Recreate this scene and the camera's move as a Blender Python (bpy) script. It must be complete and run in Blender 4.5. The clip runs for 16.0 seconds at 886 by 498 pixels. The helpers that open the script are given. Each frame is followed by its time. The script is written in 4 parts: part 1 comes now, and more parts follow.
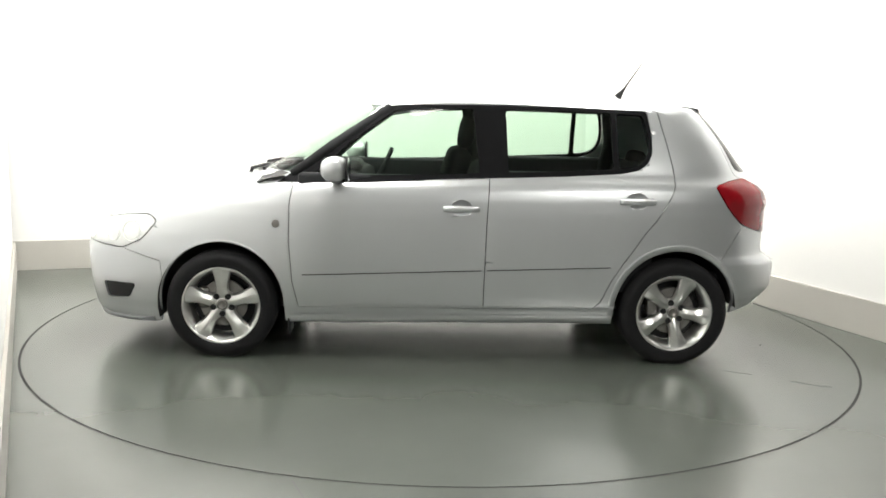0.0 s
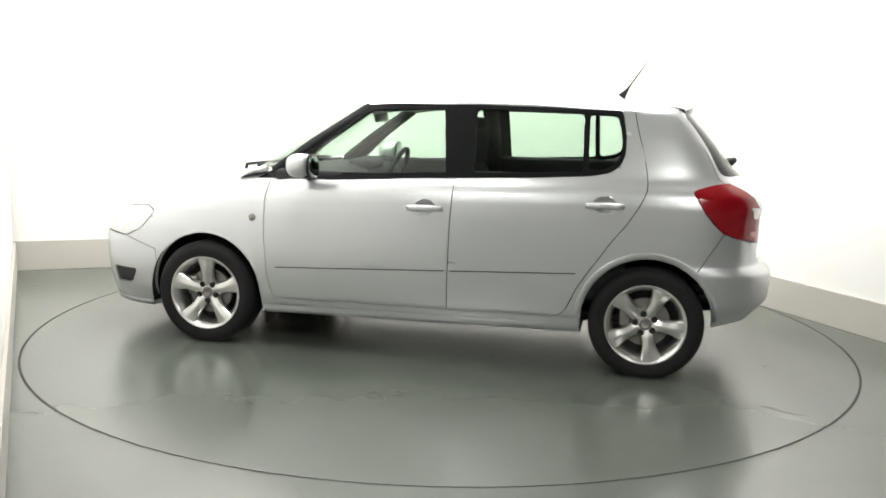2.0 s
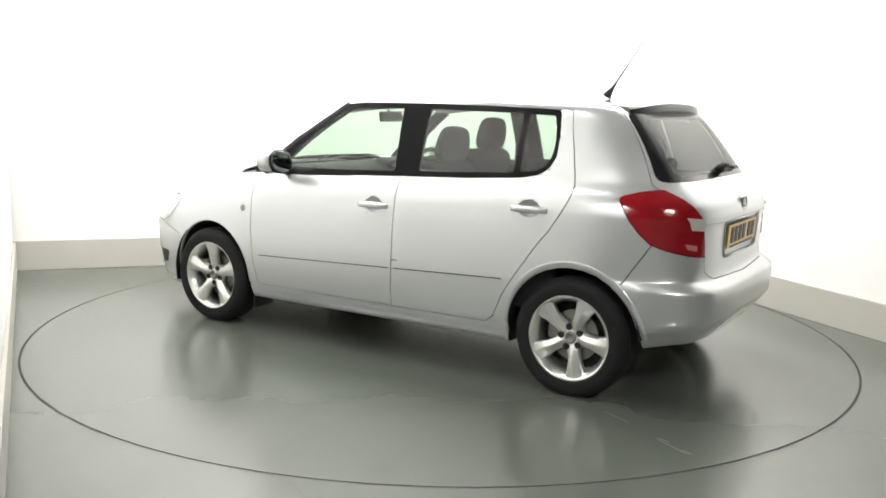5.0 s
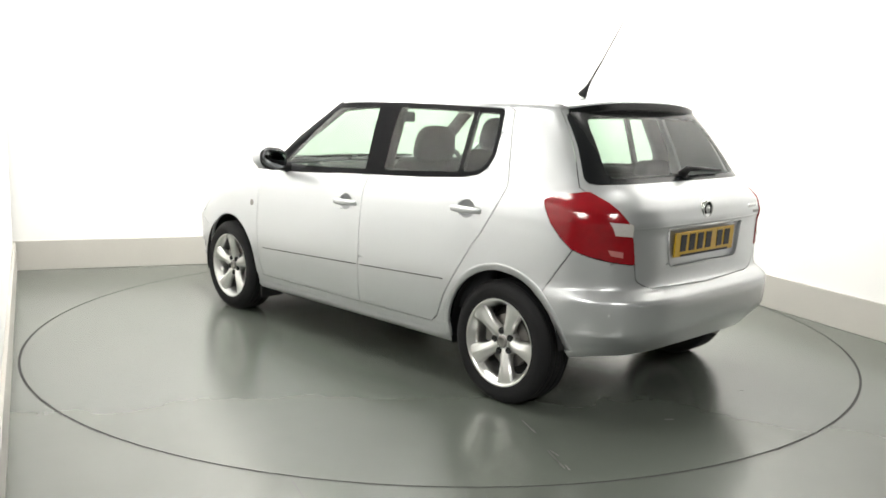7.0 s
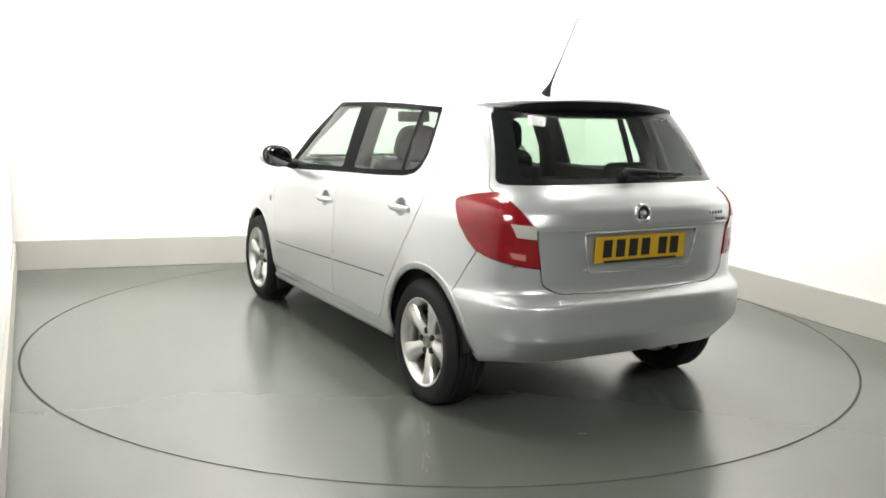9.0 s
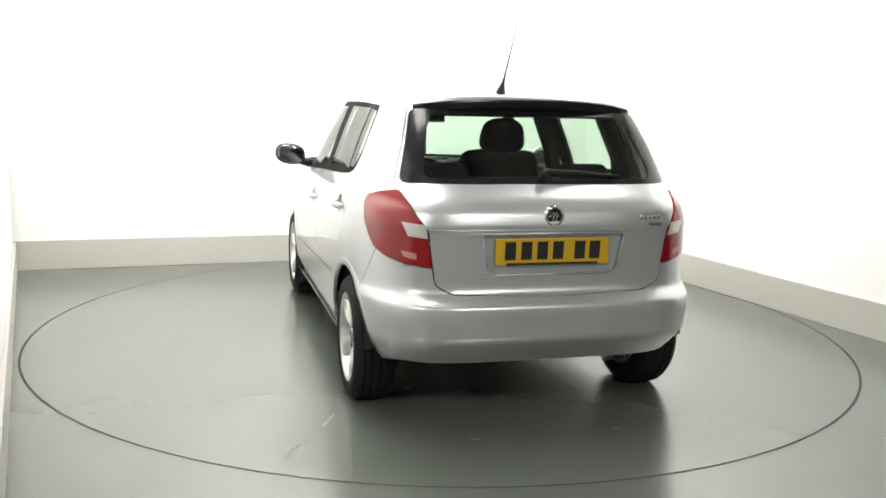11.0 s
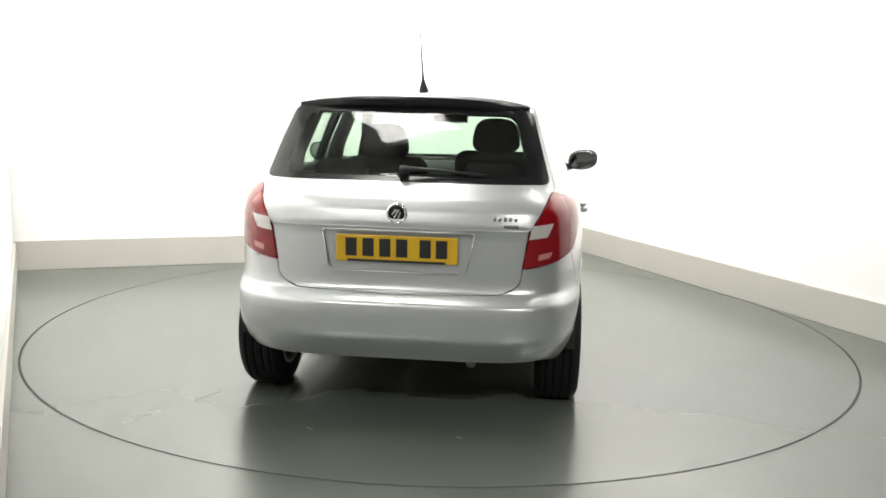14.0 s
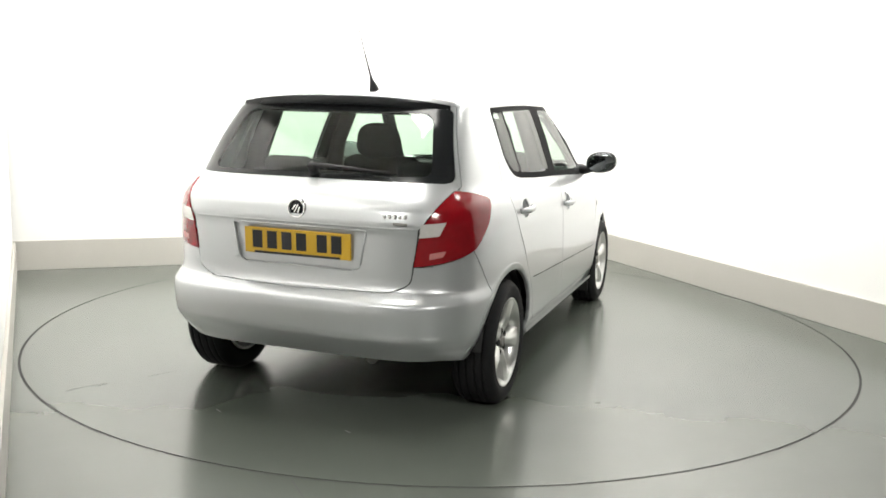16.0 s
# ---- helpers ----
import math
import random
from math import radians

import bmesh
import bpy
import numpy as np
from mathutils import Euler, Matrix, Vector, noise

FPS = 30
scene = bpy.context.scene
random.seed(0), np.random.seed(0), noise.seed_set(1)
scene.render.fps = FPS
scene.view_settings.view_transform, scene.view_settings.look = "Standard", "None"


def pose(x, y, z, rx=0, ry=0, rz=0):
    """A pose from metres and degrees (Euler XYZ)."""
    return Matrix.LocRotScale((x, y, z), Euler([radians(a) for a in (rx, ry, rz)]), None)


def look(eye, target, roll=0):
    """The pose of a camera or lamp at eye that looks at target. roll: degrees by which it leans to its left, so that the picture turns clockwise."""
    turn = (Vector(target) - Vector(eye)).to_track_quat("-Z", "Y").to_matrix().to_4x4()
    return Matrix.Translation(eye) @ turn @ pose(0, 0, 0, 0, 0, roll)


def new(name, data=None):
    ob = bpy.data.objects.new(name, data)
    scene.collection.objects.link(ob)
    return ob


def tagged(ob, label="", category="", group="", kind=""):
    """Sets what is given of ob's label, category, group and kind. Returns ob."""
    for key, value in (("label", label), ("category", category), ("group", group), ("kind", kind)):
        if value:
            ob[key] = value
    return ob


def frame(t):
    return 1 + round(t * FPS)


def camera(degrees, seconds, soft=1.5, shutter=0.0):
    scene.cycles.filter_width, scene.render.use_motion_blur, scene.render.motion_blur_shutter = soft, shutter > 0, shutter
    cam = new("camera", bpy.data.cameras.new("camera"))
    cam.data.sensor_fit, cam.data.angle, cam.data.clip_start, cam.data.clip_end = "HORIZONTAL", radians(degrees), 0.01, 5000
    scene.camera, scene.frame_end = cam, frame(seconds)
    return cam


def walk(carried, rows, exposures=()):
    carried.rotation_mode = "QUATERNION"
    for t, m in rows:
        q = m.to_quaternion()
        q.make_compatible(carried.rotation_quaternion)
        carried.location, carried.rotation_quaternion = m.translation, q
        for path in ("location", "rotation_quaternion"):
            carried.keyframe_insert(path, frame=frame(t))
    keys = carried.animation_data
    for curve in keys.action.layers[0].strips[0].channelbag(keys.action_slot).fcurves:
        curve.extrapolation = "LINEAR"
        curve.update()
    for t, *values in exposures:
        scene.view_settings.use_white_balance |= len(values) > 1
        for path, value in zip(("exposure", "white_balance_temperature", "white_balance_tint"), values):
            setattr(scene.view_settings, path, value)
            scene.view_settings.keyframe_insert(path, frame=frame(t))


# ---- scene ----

from mathutils.bvhtree import BVHTree

# ---- camera ----
CAM_EYE = (0.0, -5.550, 1.405)
cam = camera(52.73, 16.0, soft=1.7)
CAM_POSE = Matrix.Translation(CAM_EYE) @ pose(0, 0, 0, 90 - 9.367, 0, -0.003) @ pose(0, 0, 0, 0, 0, 1.449)
walk(cam, [(0.0, CAM_POSE), (16.0, CAM_POSE)], exposures=[(0.0, 0.0), (16.0, 0.0)])


def car_angle(t):
    return 181.90 - 6.8804 * t - 0.0062 * t * t


AXLE_X, AXLE_Y = -1.249, 0.012      # the rear axle's middle from the turntable's centre
DISC_R = 2.438

# ---- world and light ----
world = bpy.data.worlds.new("world")
scene.world = world
world.use_nodes = True
world.node_tree.nodes["Background"].inputs[0].default_value = (1, 0.98, 0.96, 1)
world.node_tree.nodes["Background"].inputs[1].default_value = 0.1

BOOTH = 21.5                         # turn of the booth's walls about the turntable, degrees
LAMP_W, HALL_FILL_W, WASH_Z = 126, 140, 1.5


def booth(x, y, z=0.0):
    a = radians(BOOTH)
    return Vector((x * math.cos(a) - y * math.sin(a), x * math.sin(a) + y * math.cos(a), z))


def area(name, place, target, sx, sy, watts, colour=(1, 0.985, 0.92)):
    d = bpy.data.lights.new(name, "AREA")
    d.shape, d.size, d.size_y, d.energy, d.color = "RECTANGLE", sx, sy, watts, colour
    ob = new(name, d)
    ob.matrix_world = look(place, target)
    return ob


# unseen strip lights wash the booth's three walls, two added panels fill from the hall in front: place, aim, size,
# watts
SOFTBOXES = [(booth(-1.05, 0, 3.1), booth(-2.47, 0, WASH_Z), 3.2, 0.85, LAMP_W),
             (booth(1.05, 0, 3.1), booth(2.47, 0, WASH_Z), 3.2, 0.85, LAMP_W),
             (booth(0, 1.05, 3.1), booth(0, 2.47, WASH_Z), 3.2, 0.85, LAMP_W),
             (Vector((-2.2, -5.8, 3.3)), Vector((-2.2, -5.799, 0)), 1.2, 1.2, HALL_FILL_W),
             (Vector((2.2, -5.8, 3.3)), Vector((2.2, -5.799, 0)), 1.2, 1.2, HALL_FILL_W)]
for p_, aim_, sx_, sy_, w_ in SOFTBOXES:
    area("added_panel_light", p_, aim_, sx_, sy_, w_)


# ---- materials ----
def mat(name, colour, rough=0.5, metal=0.0, coat=0.0, grain=0.0, scale=40.0, bump=0.0, stain=0.0, stain_scale=2.0, rough_var=0.0, ior=1.5, spec=0.5):
    m = bpy.data.materials.new(name)
    m.use_nodes = True
    nt = m.node_tree
    b = nt.nodes["Principled BSDF"]
    b.inputs["Base Color"].default_value = (*colour, 1)
    b.inputs["Roughness"].default_value = rough
    b.inputs["Metallic"].default_value = metal
    b.inputs["Coat Weight"].default_value = coat
    b.inputs["Coat Roughness"].default_value = 0.04
    b.inputs["IOR"].default_value = ior
    b.inputs["Specular IOR Level"].default_value = spec
    if grain or bump or stain or rough_var:
        tc = nt.nodes.new("ShaderNodeTexCoord")
        fine = nt.nodes.new("ShaderNodeTexNoise")
        fine.inputs["Scale"].default_value = scale
        fine.inputs["Detail"].default_value = 4
        nt.links.new(tc.outputs["Object"], fine.inputs["Vector"])
        big = nt.nodes.new("ShaderNodeTexNoise")
        big.inputs["Scale"].default_value = stain_scale
        big.inputs["Detail"].default_value = 3
        big.inputs["Roughness"].default_value = 0.5
        nt.links.new(tc.outputs["Object"], big.inputs["Vector"])
        add = nt.nodes.new("ShaderNodeMath")
        add.operation = "MULTIPLY_ADD"
        nt.links.new(fine.outputs["Fac"], add.inputs[0])
        add.inputs[1].default_value = grain
        add.inputs[2].default_value = 1 - grain / 2
        add2 = nt.nodes.new("ShaderNodeMath")
        add2.operation = "MULTIPLY_ADD"
        nt.links.new(big.outputs["Fac"], add2.inputs[0])
        add2.inputs[1].default_value = stain
        add2.inputs[2].default_value = 1 - stain / 2
        mul = nt.nodes.new("ShaderNodeMath")
        mul.operation = "MULTIPLY"
        nt.links.new(add.outputs[0], mul.inputs[0])
        nt.links.new(add2.outputs[0], mul.inputs[1])
        mix = nt.nodes.new("ShaderNodeVectorMath")
        mix.operation = "SCALE"
        mix.inputs[0].default_value = colour
        nt.links.new(mul.outputs[0], mix.inputs["Scale"])
        nt.links.new(mix.outputs[0], b.inputs["Base Color"])
        if rough_var:
            rv = nt.nodes.new("ShaderNodeMath")
            rv.operation = "MULTIPLY_ADD"
            nt.links.new(big.outputs["Fac"], rv.inputs[0])
            rv.inputs[1].default_value = rough_var
            rv.inputs[2].default_value = rough - rough_var / 2
            nt.links.new(rv.outputs[0], b.inputs["Roughness"])
        if bump:
            bp = nt.nodes.new("ShaderNodeBump")
            bp.inputs["Strength"].default_value = bump
            bp.inputs["Distance"].default_value = 0.002
            nt.links.new(fine.outputs["Fac"], bp.inputs["Height"])
            nt.links.new(bp.outputs[0], b.inputs["Normal"])
    return m


def glass_mat(name, tint, gloss=0.05, rough=0.0):
    m = bpy.data.materials.new(name)
    m.use_nodes = True
    nt = m.node_tree
    nt.nodes.remove(nt.nodes["Principled BSDF"])
    out = nt.nodes["Material Output"]
    tr = nt.nodes.new("ShaderNodeBsdfTransparent")
    tr.inputs[0].default_value = (*tint, 1)
    gl = nt.nodes.new("ShaderNodeBsdfGlossy")
    gl.inputs["Roughness"].default_value = rough
    lw = nt.nodes.new("ShaderNodeLayerWeight")
    lw.inputs[0].default_value = 0.5
    pw = nt.nodes.new("ShaderNodeMath")
    pw.operation = "POWER"
    nt.links.new(lw.outputs["Facing"], pw.inputs[0])
    pw.inputs[1].default_value = 4.5
    fr = nt.nodes.new("ShaderNodeMath")
    fr.operation = "MULTIPLY_ADD"
    nt.links.new(pw.outputs[0], fr.inputs[0])
    fr.inputs[1].default_value = 0.55
    fr.inputs[2].default_value = gloss
    mx = nt.nodes.new("ShaderNodeMixShader")
    nt.links.new(fr.outputs[0], mx.inputs[0])
    nt.links.new(tr.outputs[0], mx.inputs[1])
    nt.links.new(gl.outputs[0], mx.inputs[2])
    nt.links.new(mx.outputs[0], out.inputs[0])
    return m


def glow_mat(name, colour, strength):
    m = bpy.data.materials.new(name)
    m.use_nodes = True
    b = m.node_tree.nodes["Principled BSDF"]
    b.inputs["Base Color"].default_value = (0.8, 0.8, 0.8, 1)
    b.inputs["Emission Color"].default_value = (*colour, 1)
    b.inputs["Emission Strength"].default_value = strength
    return m


PAINT = mat("silver_paint", (0.56, 0.575, 0.59), 0.34, 0.66, 1.0, grain=0.10, scale=900, stain=0.04, stain_scale=3)
PAINT.node_tree.nodes["Principled BSDF"].inputs["Specular Tint"].default_value = (0.8, 0.81, 0.82, 1)
FLOOR_M = mat("grey_epoxy_floor", (0.092, 0.103, 0.089), 0.23, 0, 0, spec=1.0, grain=0.04, scale=9, bump=0.0, stain=0.25, stain_scale=1.3, rough_var=0.05)
DISC_M = mat("grey_epoxy_turntable", (0.092, 0.103, 0.089), 0.23, 0, 0, spec=1.0, grain=0.04, scale=9, bump=0.0, stain=0.24, stain_scale=1.4, rough_var=0.05)
WALL_M = mat("white_wall_paint", (0.80, 0.795, 0.785), 0.7, 0, 0, grain=0.03, scale=80, bump=0.05, stain=0.02)
SKIRT_M = mat("cream_skirting_paint", (0.44, 0.425, 0.395), 0.5, 0, 0, grain=0.04, scale=50, bump=0.05, stain=0.08, stain_scale=3)
HALL_M = mat("hall_paint", (0.36, 0.36, 0.35), 0.8, 0, 0, grain=0.04, scale=30, stain=0.05)
SEAM_M = mat("dark_joint", (0.02, 0.02, 0.02), 0.7, grain=0.2, scale=50)
SCUFF_M = mat("rubber_scuff", (0.06, 0.058, 0.052), 0.4, grain=0.4, scale=200, stain=0.3, stain_scale=20)
BLACK_GLOSS = mat("black_gloss_trim", (0.010, 0.011, 0.012), 0.18, 0, 0.0, spec=0.3, grain=0.1, scale=200)
BLACK_SEAL = mat("satin_black_frame", (0.011, 0.011, 0.012), 0.6, spec=0.12, ior=1.2, grain=0.1, scale=200)
BLACK_PLASTIC = mat("black_plastic", (0.014, 0.014, 0.015), 0.5, spec=0.3, grain=0.2, scale=300, bump=0.1)
RUBBER = mat("tyre_rubber", (0.010, 0.010, 0.011), 0.75, spec=0.22, grain=0.25, scale=150, bump=0.15, stain=0.2, stain_scale=8)
ALLOY = mat("alloy_rim", (0.66, 0.66, 0.65), 0.28, 0.9, 0.3, grain=0.06, scale=120, stain=0.08, stain_scale=12)
STEEL = mat("brake_steel", (0.25, 0.24, 0.23), 0.45, 0.9, grain=0.2, scale=90)
CHROME_DARK = mat("mirror_glass", (0.25, 0.26, 0.27), 0.05, 1.0)
CHROME = mat("chrome", (0.8, 0.8, 0.8), 0.08, 1.0)
FABRIC = mat("dark_seat_fabric", (0.018, 0.018, 0.020), 0.95, spec=0.15, grain=0.35, scale=400, bump=0.2, stain=0.15, stain_scale=5)
CUP_SHADE = mat("recess_shade_grey", (0.40, 0.41, 0.42), 0.5, 0.1, 0.3, grain=0.1, scale=300)
TRIM_IN = mat("dark_interior_plastic", (0.022, 0.023, 0.025), 0.75, spec=0.2, grain=0.2, scale=250, bump=0.1)
HEADLINER = mat("light_grey_headliner", (0.45, 0.45, 0.43), 0.9, grain=0.1, scale=200)
RED_LENS = mat("red_lens", (0.24, 0.003, 0.008), 0.12, 0, 0.4, grain=0.35, scale=22, stain=0.3, stain_scale=18)
CLEAR_LENS = mat("clear_lens", (0.72, 0.68, 0.66), 0.15, 0.3, 1.0, grain=0.25, scale=60)
LIP_M = mat("grey_lip", (0.26, 0.27, 0.28), 0.4, 0.3, 0.2, grain=0.1, scale=300)
PINK_LENS = mat("pale_pink_lens", (0.55, 0.20, 0.19), 0.2, 0.1, 1.0, grain=0.4, scale=120)
HEAD_LENS = mat("headlamp_lens", (0.62, 0.63, 0.62), 0.1, 0.5, 1.0, grain=0.15, scale=30)
PLATE_Y = mat("yellow_plate", (0.58, 0.35, 0.012), 0.35, 0, 0.3, grain=0.06, scale=200)
PLATE_B = mat("plate_black", (0.012, 0.012, 0.014), 0.5)
GLASS = glass_mat("tinted_window_glass", (0.66, 0.77, 0.685))
DIFFUSER = glow_mat("light_diffuser", (1, 0.985, 0.96), 3.0)


# ---- mesh helpers ----
def mesh_of(name, bm, *materials, smooth=True):
    me = bpy.data.meshes.new(name)
    bm.normal_update()
    for f in bm.faces:
        f.smooth = smooth
    bm.to_mesh(me)
    bm.free()
    for m in materials:
        me.materials.append(m)
    return me


def thing(name, bm, material, label, category, group="", kind="", smooth=False):
    return tagged(new(name, mesh_of(name, bm, material, smooth=smooth)), label, category, group, kind)


def part(name, bm, material, parent, label="", smooth=True):
    ob = new(name, mesh_of(name, bm, material, smooth=smooth))
    ob.parent = parent
    return tagged(ob, label)


def box(bm, cx, cy, cz, sx, sy, sz, bevel=0.0, m=None, segs=2):
    r = bmesh.ops.create_cube(bm, size=1)
    vs = r["verts"]
    for v in vs:
        v.co = Vector((v.co.x * sx, v.co.y * sy, v.co.z * sz))
    if bevel:
        es = list({e for v in vs for e in v.link_edges})
        g = bmesh.ops.bevel(bm, geom=es, offset=bevel, segments=segs, profile=0.5, affect="EDGES")
        vs = list({v for f in g["faces"] for v in f.verts} | {v for v in vs if v.is_valid})
    for v in vs:
        v.co += Vector((cx, cy, cz))
    if m is not None:
        bmesh.ops.transform(bm, matrix=m, verts=vs)
    return vs


def lathe(bm, prof, n=48, axis="y", cx=0, cy=0, cz=0):
    """Turns a profile of (radius, along) about an axis."""
    rings = []
    for k in range(n):
        a = 2 * math.pi * k / n
        ring = []
        for r, h in prof:
            c, s_ = r * math.cos(a), r * math.sin(a)
            co = {"y": (c, h, s_), "z": (c, s_, h), "x": (h, c, s_)}[axis]
            ring.append(bm.verts.new((co[0] + cx, co[1] + cy, co[2] + cz)))
        rings.append(ring)
    for k in range(n):
        a, b = rings[k], rings[(k + 1) % n]
        for i in range(len(prof) - 1):
            bm.faces.new((a[i], a[i + 1], b[i + 1], b[i]))
    bmesh.ops.remove_doubles(bm, verts=bm.verts, dist=1e-5)
    bmesh.ops.recalc_face_normals(bm, faces=bm.faces)


def tube(bm, pts, radii, n=10):
    rings = []
    pts = [Vector(p) for p in pts]
    for i, p in enumerate(pts):
        d = (pts[min(i + 1, len(pts) - 1)] - pts[max(i - 1, 0)]).normalized()
        u = d.orthogonal().normalized() if i == 0 else (u - d * u.dot(d)).normalized()
        w = d.cross(u)
        rings.append([bm.verts.new(p + radii[i] * (u * math.cos(2 * math.pi * k / n) + w * math.sin(2 * math.pi * k / n))) for k in range(n)])
    for a, b in zip(rings, rings[1:]):
        for k in range(n):
            bm.faces.new((a[k], a[(k + 1) % n], b[(k + 1) % n], b[k]))
    bm.faces.new(rings[0][::-1])
    bm.faces.new(rings[-1])


def lerp_table(tab, z):
    if z <= tab[0][0]:
        return tab[0][1]
    for (z0, a), (z1, b) in zip(tab, tab[1:]):
        if z <= z1:
            return a + (b - a) * (z - z0) / (z1 - z0)
    return tab[-1][1]


# ---- the booth ----
def build_booth():
    bm = bmesh.new()
    rad = DISC_R + 0.005
    n = 128
    inner = [bm.verts.new((rad * math.cos(2 * math.pi * k / n), rad * math.sin(2 * math.pi * k / n), 0)) for k in range(n)]
    outer = []
    for k in range(n):
        c, s_ = math.cos(2 * math.pi * k / n), math.sin(2 * math.pi * k / n)
        q = 11 / max(abs(c), abs(s_))
        outer.append(bm.verts.new((q * c, q * s_, 0)))
    low = [bm.verts.new((v.co.x, v.co.y, -0.05)) for v in inner]
    for k in range(n):
        j = (k + 1) % n
        bm.faces.new((inner[k], outer[k], outer[j], inner[j]))
        bm.faces.new((low[k], inner[k], inner[j], low[j]))
    bm.faces.new(low)
    thing("floor", bm, FLOOR_M, "glossy grey-green epoxy floor with scuffs", "floor", kind="structure")
    t = 0.12
    h = 3.398

    def wall(name, near, turn, lo, hi, z0, top, deep, mt, label, tag, bev=0.0):
        """A slab whose face stands `near` metres from the turntable's centre, looking at it; turn: where it stands, in degrees."""
        b2 = bmesh.new()
        box(b2, near + deep / 2, (lo + hi) / 2, (z0 + top) / 2, deep, hi - lo, top - z0, bev)
        ob = thing(name, b2, mt, label, tag, kind="structure")
        ob.matrix_world = pose(0, 0, 0, 0, 0, turn)
        return ob
    sk, s = 0.235, 0.02
    for nm, near, turn, lo, hi in (("west", 2.468, 24.9 + 180, -2.62, 2.62), ("east", 2.448, 23.5, -2.62, 2.62), ("north", 2.448, 19.8 + 90, -2.80, 2.80)):
        wall("wall_" + nm, near + s, turn, lo, hi, 0.0, h, t, WALL_M, "plain white painted studio wall", "wall")
        wall("baseboard_" + nm, near, turn, lo, hi, 0.0, sk, s - 0.001, SKIRT_M, "cream painted skirting board at the wall foot", "skirting board", 0.003)
    b2 = bmesh.new()
    j0, j1 = Vector((-0.540, -2.41, 0)), Vector((-0.40, -2.72, 0))
    side = (j1 - j0).cross(Vector((0, 0, 1))).normalized() * 0.002
    lo_ = [b2.verts.new(v) for v in (j0 - side, j0 + side, j1 + side, j1 - side)]
    for v in lo_:
        v.co.z = 0.0012
    b2.faces.new(lo_)
    bmesh.ops.recalc_face_normals(b2, faces=b2.faces)
    thing("floor_joint", b2, SEAM_M, "thin dark joint line in the epoxy floor", "floor joint", kind="structure")
    # unseen ceiling, grey so that the car's roof reflects less light
    b2 = bmesh.new()
    box(b2, 0, 0, 3.45, 22, 22, 0.1)
    thing("ceiling", b2, HALL_M, "plain grey ceiling, added out of view", "ceiling", kind="structure")
    # unseen hall walls, added to close the room and bounce fill light
    for nm, cx, cy, sx, sy in (("wall_far", 0, 11, 22, 0.2), ("wall_back", 0, -9.5, 22, 0.2), ("wall_hall", -8, 0, 0.2, 22), ("wall_side", 8, 0, 0.2, 22)):
        b2 = bmesh.new()
        box(b2, cx, cy, 1.7, sx, sy, 3.4)
        thing(nm, b2, HALL_M, "plain hall wall, added out of view", "wall", kind="structure")
    # softbox bodies on thin rods, added out of view round each lamp
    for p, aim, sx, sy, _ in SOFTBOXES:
        lamp = tagged(new("added_softbox"), "white softbox light on thin rods, added out of view", "ceiling light", "softboxes")
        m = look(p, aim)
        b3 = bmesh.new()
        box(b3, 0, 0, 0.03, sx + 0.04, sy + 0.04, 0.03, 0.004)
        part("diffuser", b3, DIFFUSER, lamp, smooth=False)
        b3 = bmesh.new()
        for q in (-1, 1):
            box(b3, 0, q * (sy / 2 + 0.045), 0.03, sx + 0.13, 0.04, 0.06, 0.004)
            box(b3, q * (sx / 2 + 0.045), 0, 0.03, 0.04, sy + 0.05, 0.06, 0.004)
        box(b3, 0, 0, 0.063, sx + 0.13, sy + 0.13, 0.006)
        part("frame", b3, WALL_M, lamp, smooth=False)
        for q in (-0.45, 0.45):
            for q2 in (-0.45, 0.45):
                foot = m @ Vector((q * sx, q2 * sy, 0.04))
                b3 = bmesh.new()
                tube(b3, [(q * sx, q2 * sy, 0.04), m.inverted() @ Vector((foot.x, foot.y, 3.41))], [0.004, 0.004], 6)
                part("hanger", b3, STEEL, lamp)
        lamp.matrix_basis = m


SCUFFS = [((-1.807, 1.076), (-1.874, 1.097)), ((-1.944, 1.146), (-1.992, 1.174)), ((-1.495, 0.901), (-1.648, 0.977)), ((-1.803, 1.085), (-1.975, 1.181)), ((-1.907, 0.39), (-1.933, 0.349)), ((-1.913, -0.261), (-1.927, -0.295))]


def build_turntable():
    root = tagged(new("turntable"), "round grey epoxy turntable set flush in the floor", "turntable")
    bm = bmesh.new()
    lathe(bm, [(0, 0.0), (DISC_R - 0.008, 0.0), (DISC_R - 0.008, -0.03), (0, -0.03)], 128, "z")
    part("disc", bm, DISC_M, root, smooth=False)
    bm = bmesh.new()
    lathe(bm, [(DISC_R - 0.007, -0.03), (DISC_R - 0.007, -0.002), (DISC_R + 0.004, -0.002), (DISC_R + 0.004, -0.03)], 128, "z")
    part("edge_seal", bm, SEAM_M, root, "dark rubber rim", smooth=False)
    for (x0, y0), (x1, y1) in SCUFFS:
        b2 = bmesh.new()
        a, b = Vector((x0, y0, 0.0006)), Vector((x1, y1, 0.0006))
        n_ = (b - a).cross(Vector((0, 0, 1))).normalized()
        pts = [(0.0, 0.2), (0.3, 0.8), (0.55, 0.5), (0.8, 1.0), (1.0, 0.1)]
        up = [b2.verts.new(a.lerp(b, t) + n_ * 0.006 * w) for t, w in pts]
        dn = [b2.verts.new(a.lerp(b, t) - n_ * 0.005 * w) for t, w in pts]
        for i in range(4):
            b2.faces.new((dn[i], dn[i + 1], up[i + 1], up[i]))
        bmesh.ops.recalc_face_normals(b2, faces=b2.faces)
        part("scuff_mark", b2, SCUFF_M, root, "dark rubber scuff", smooth=False)
    return root


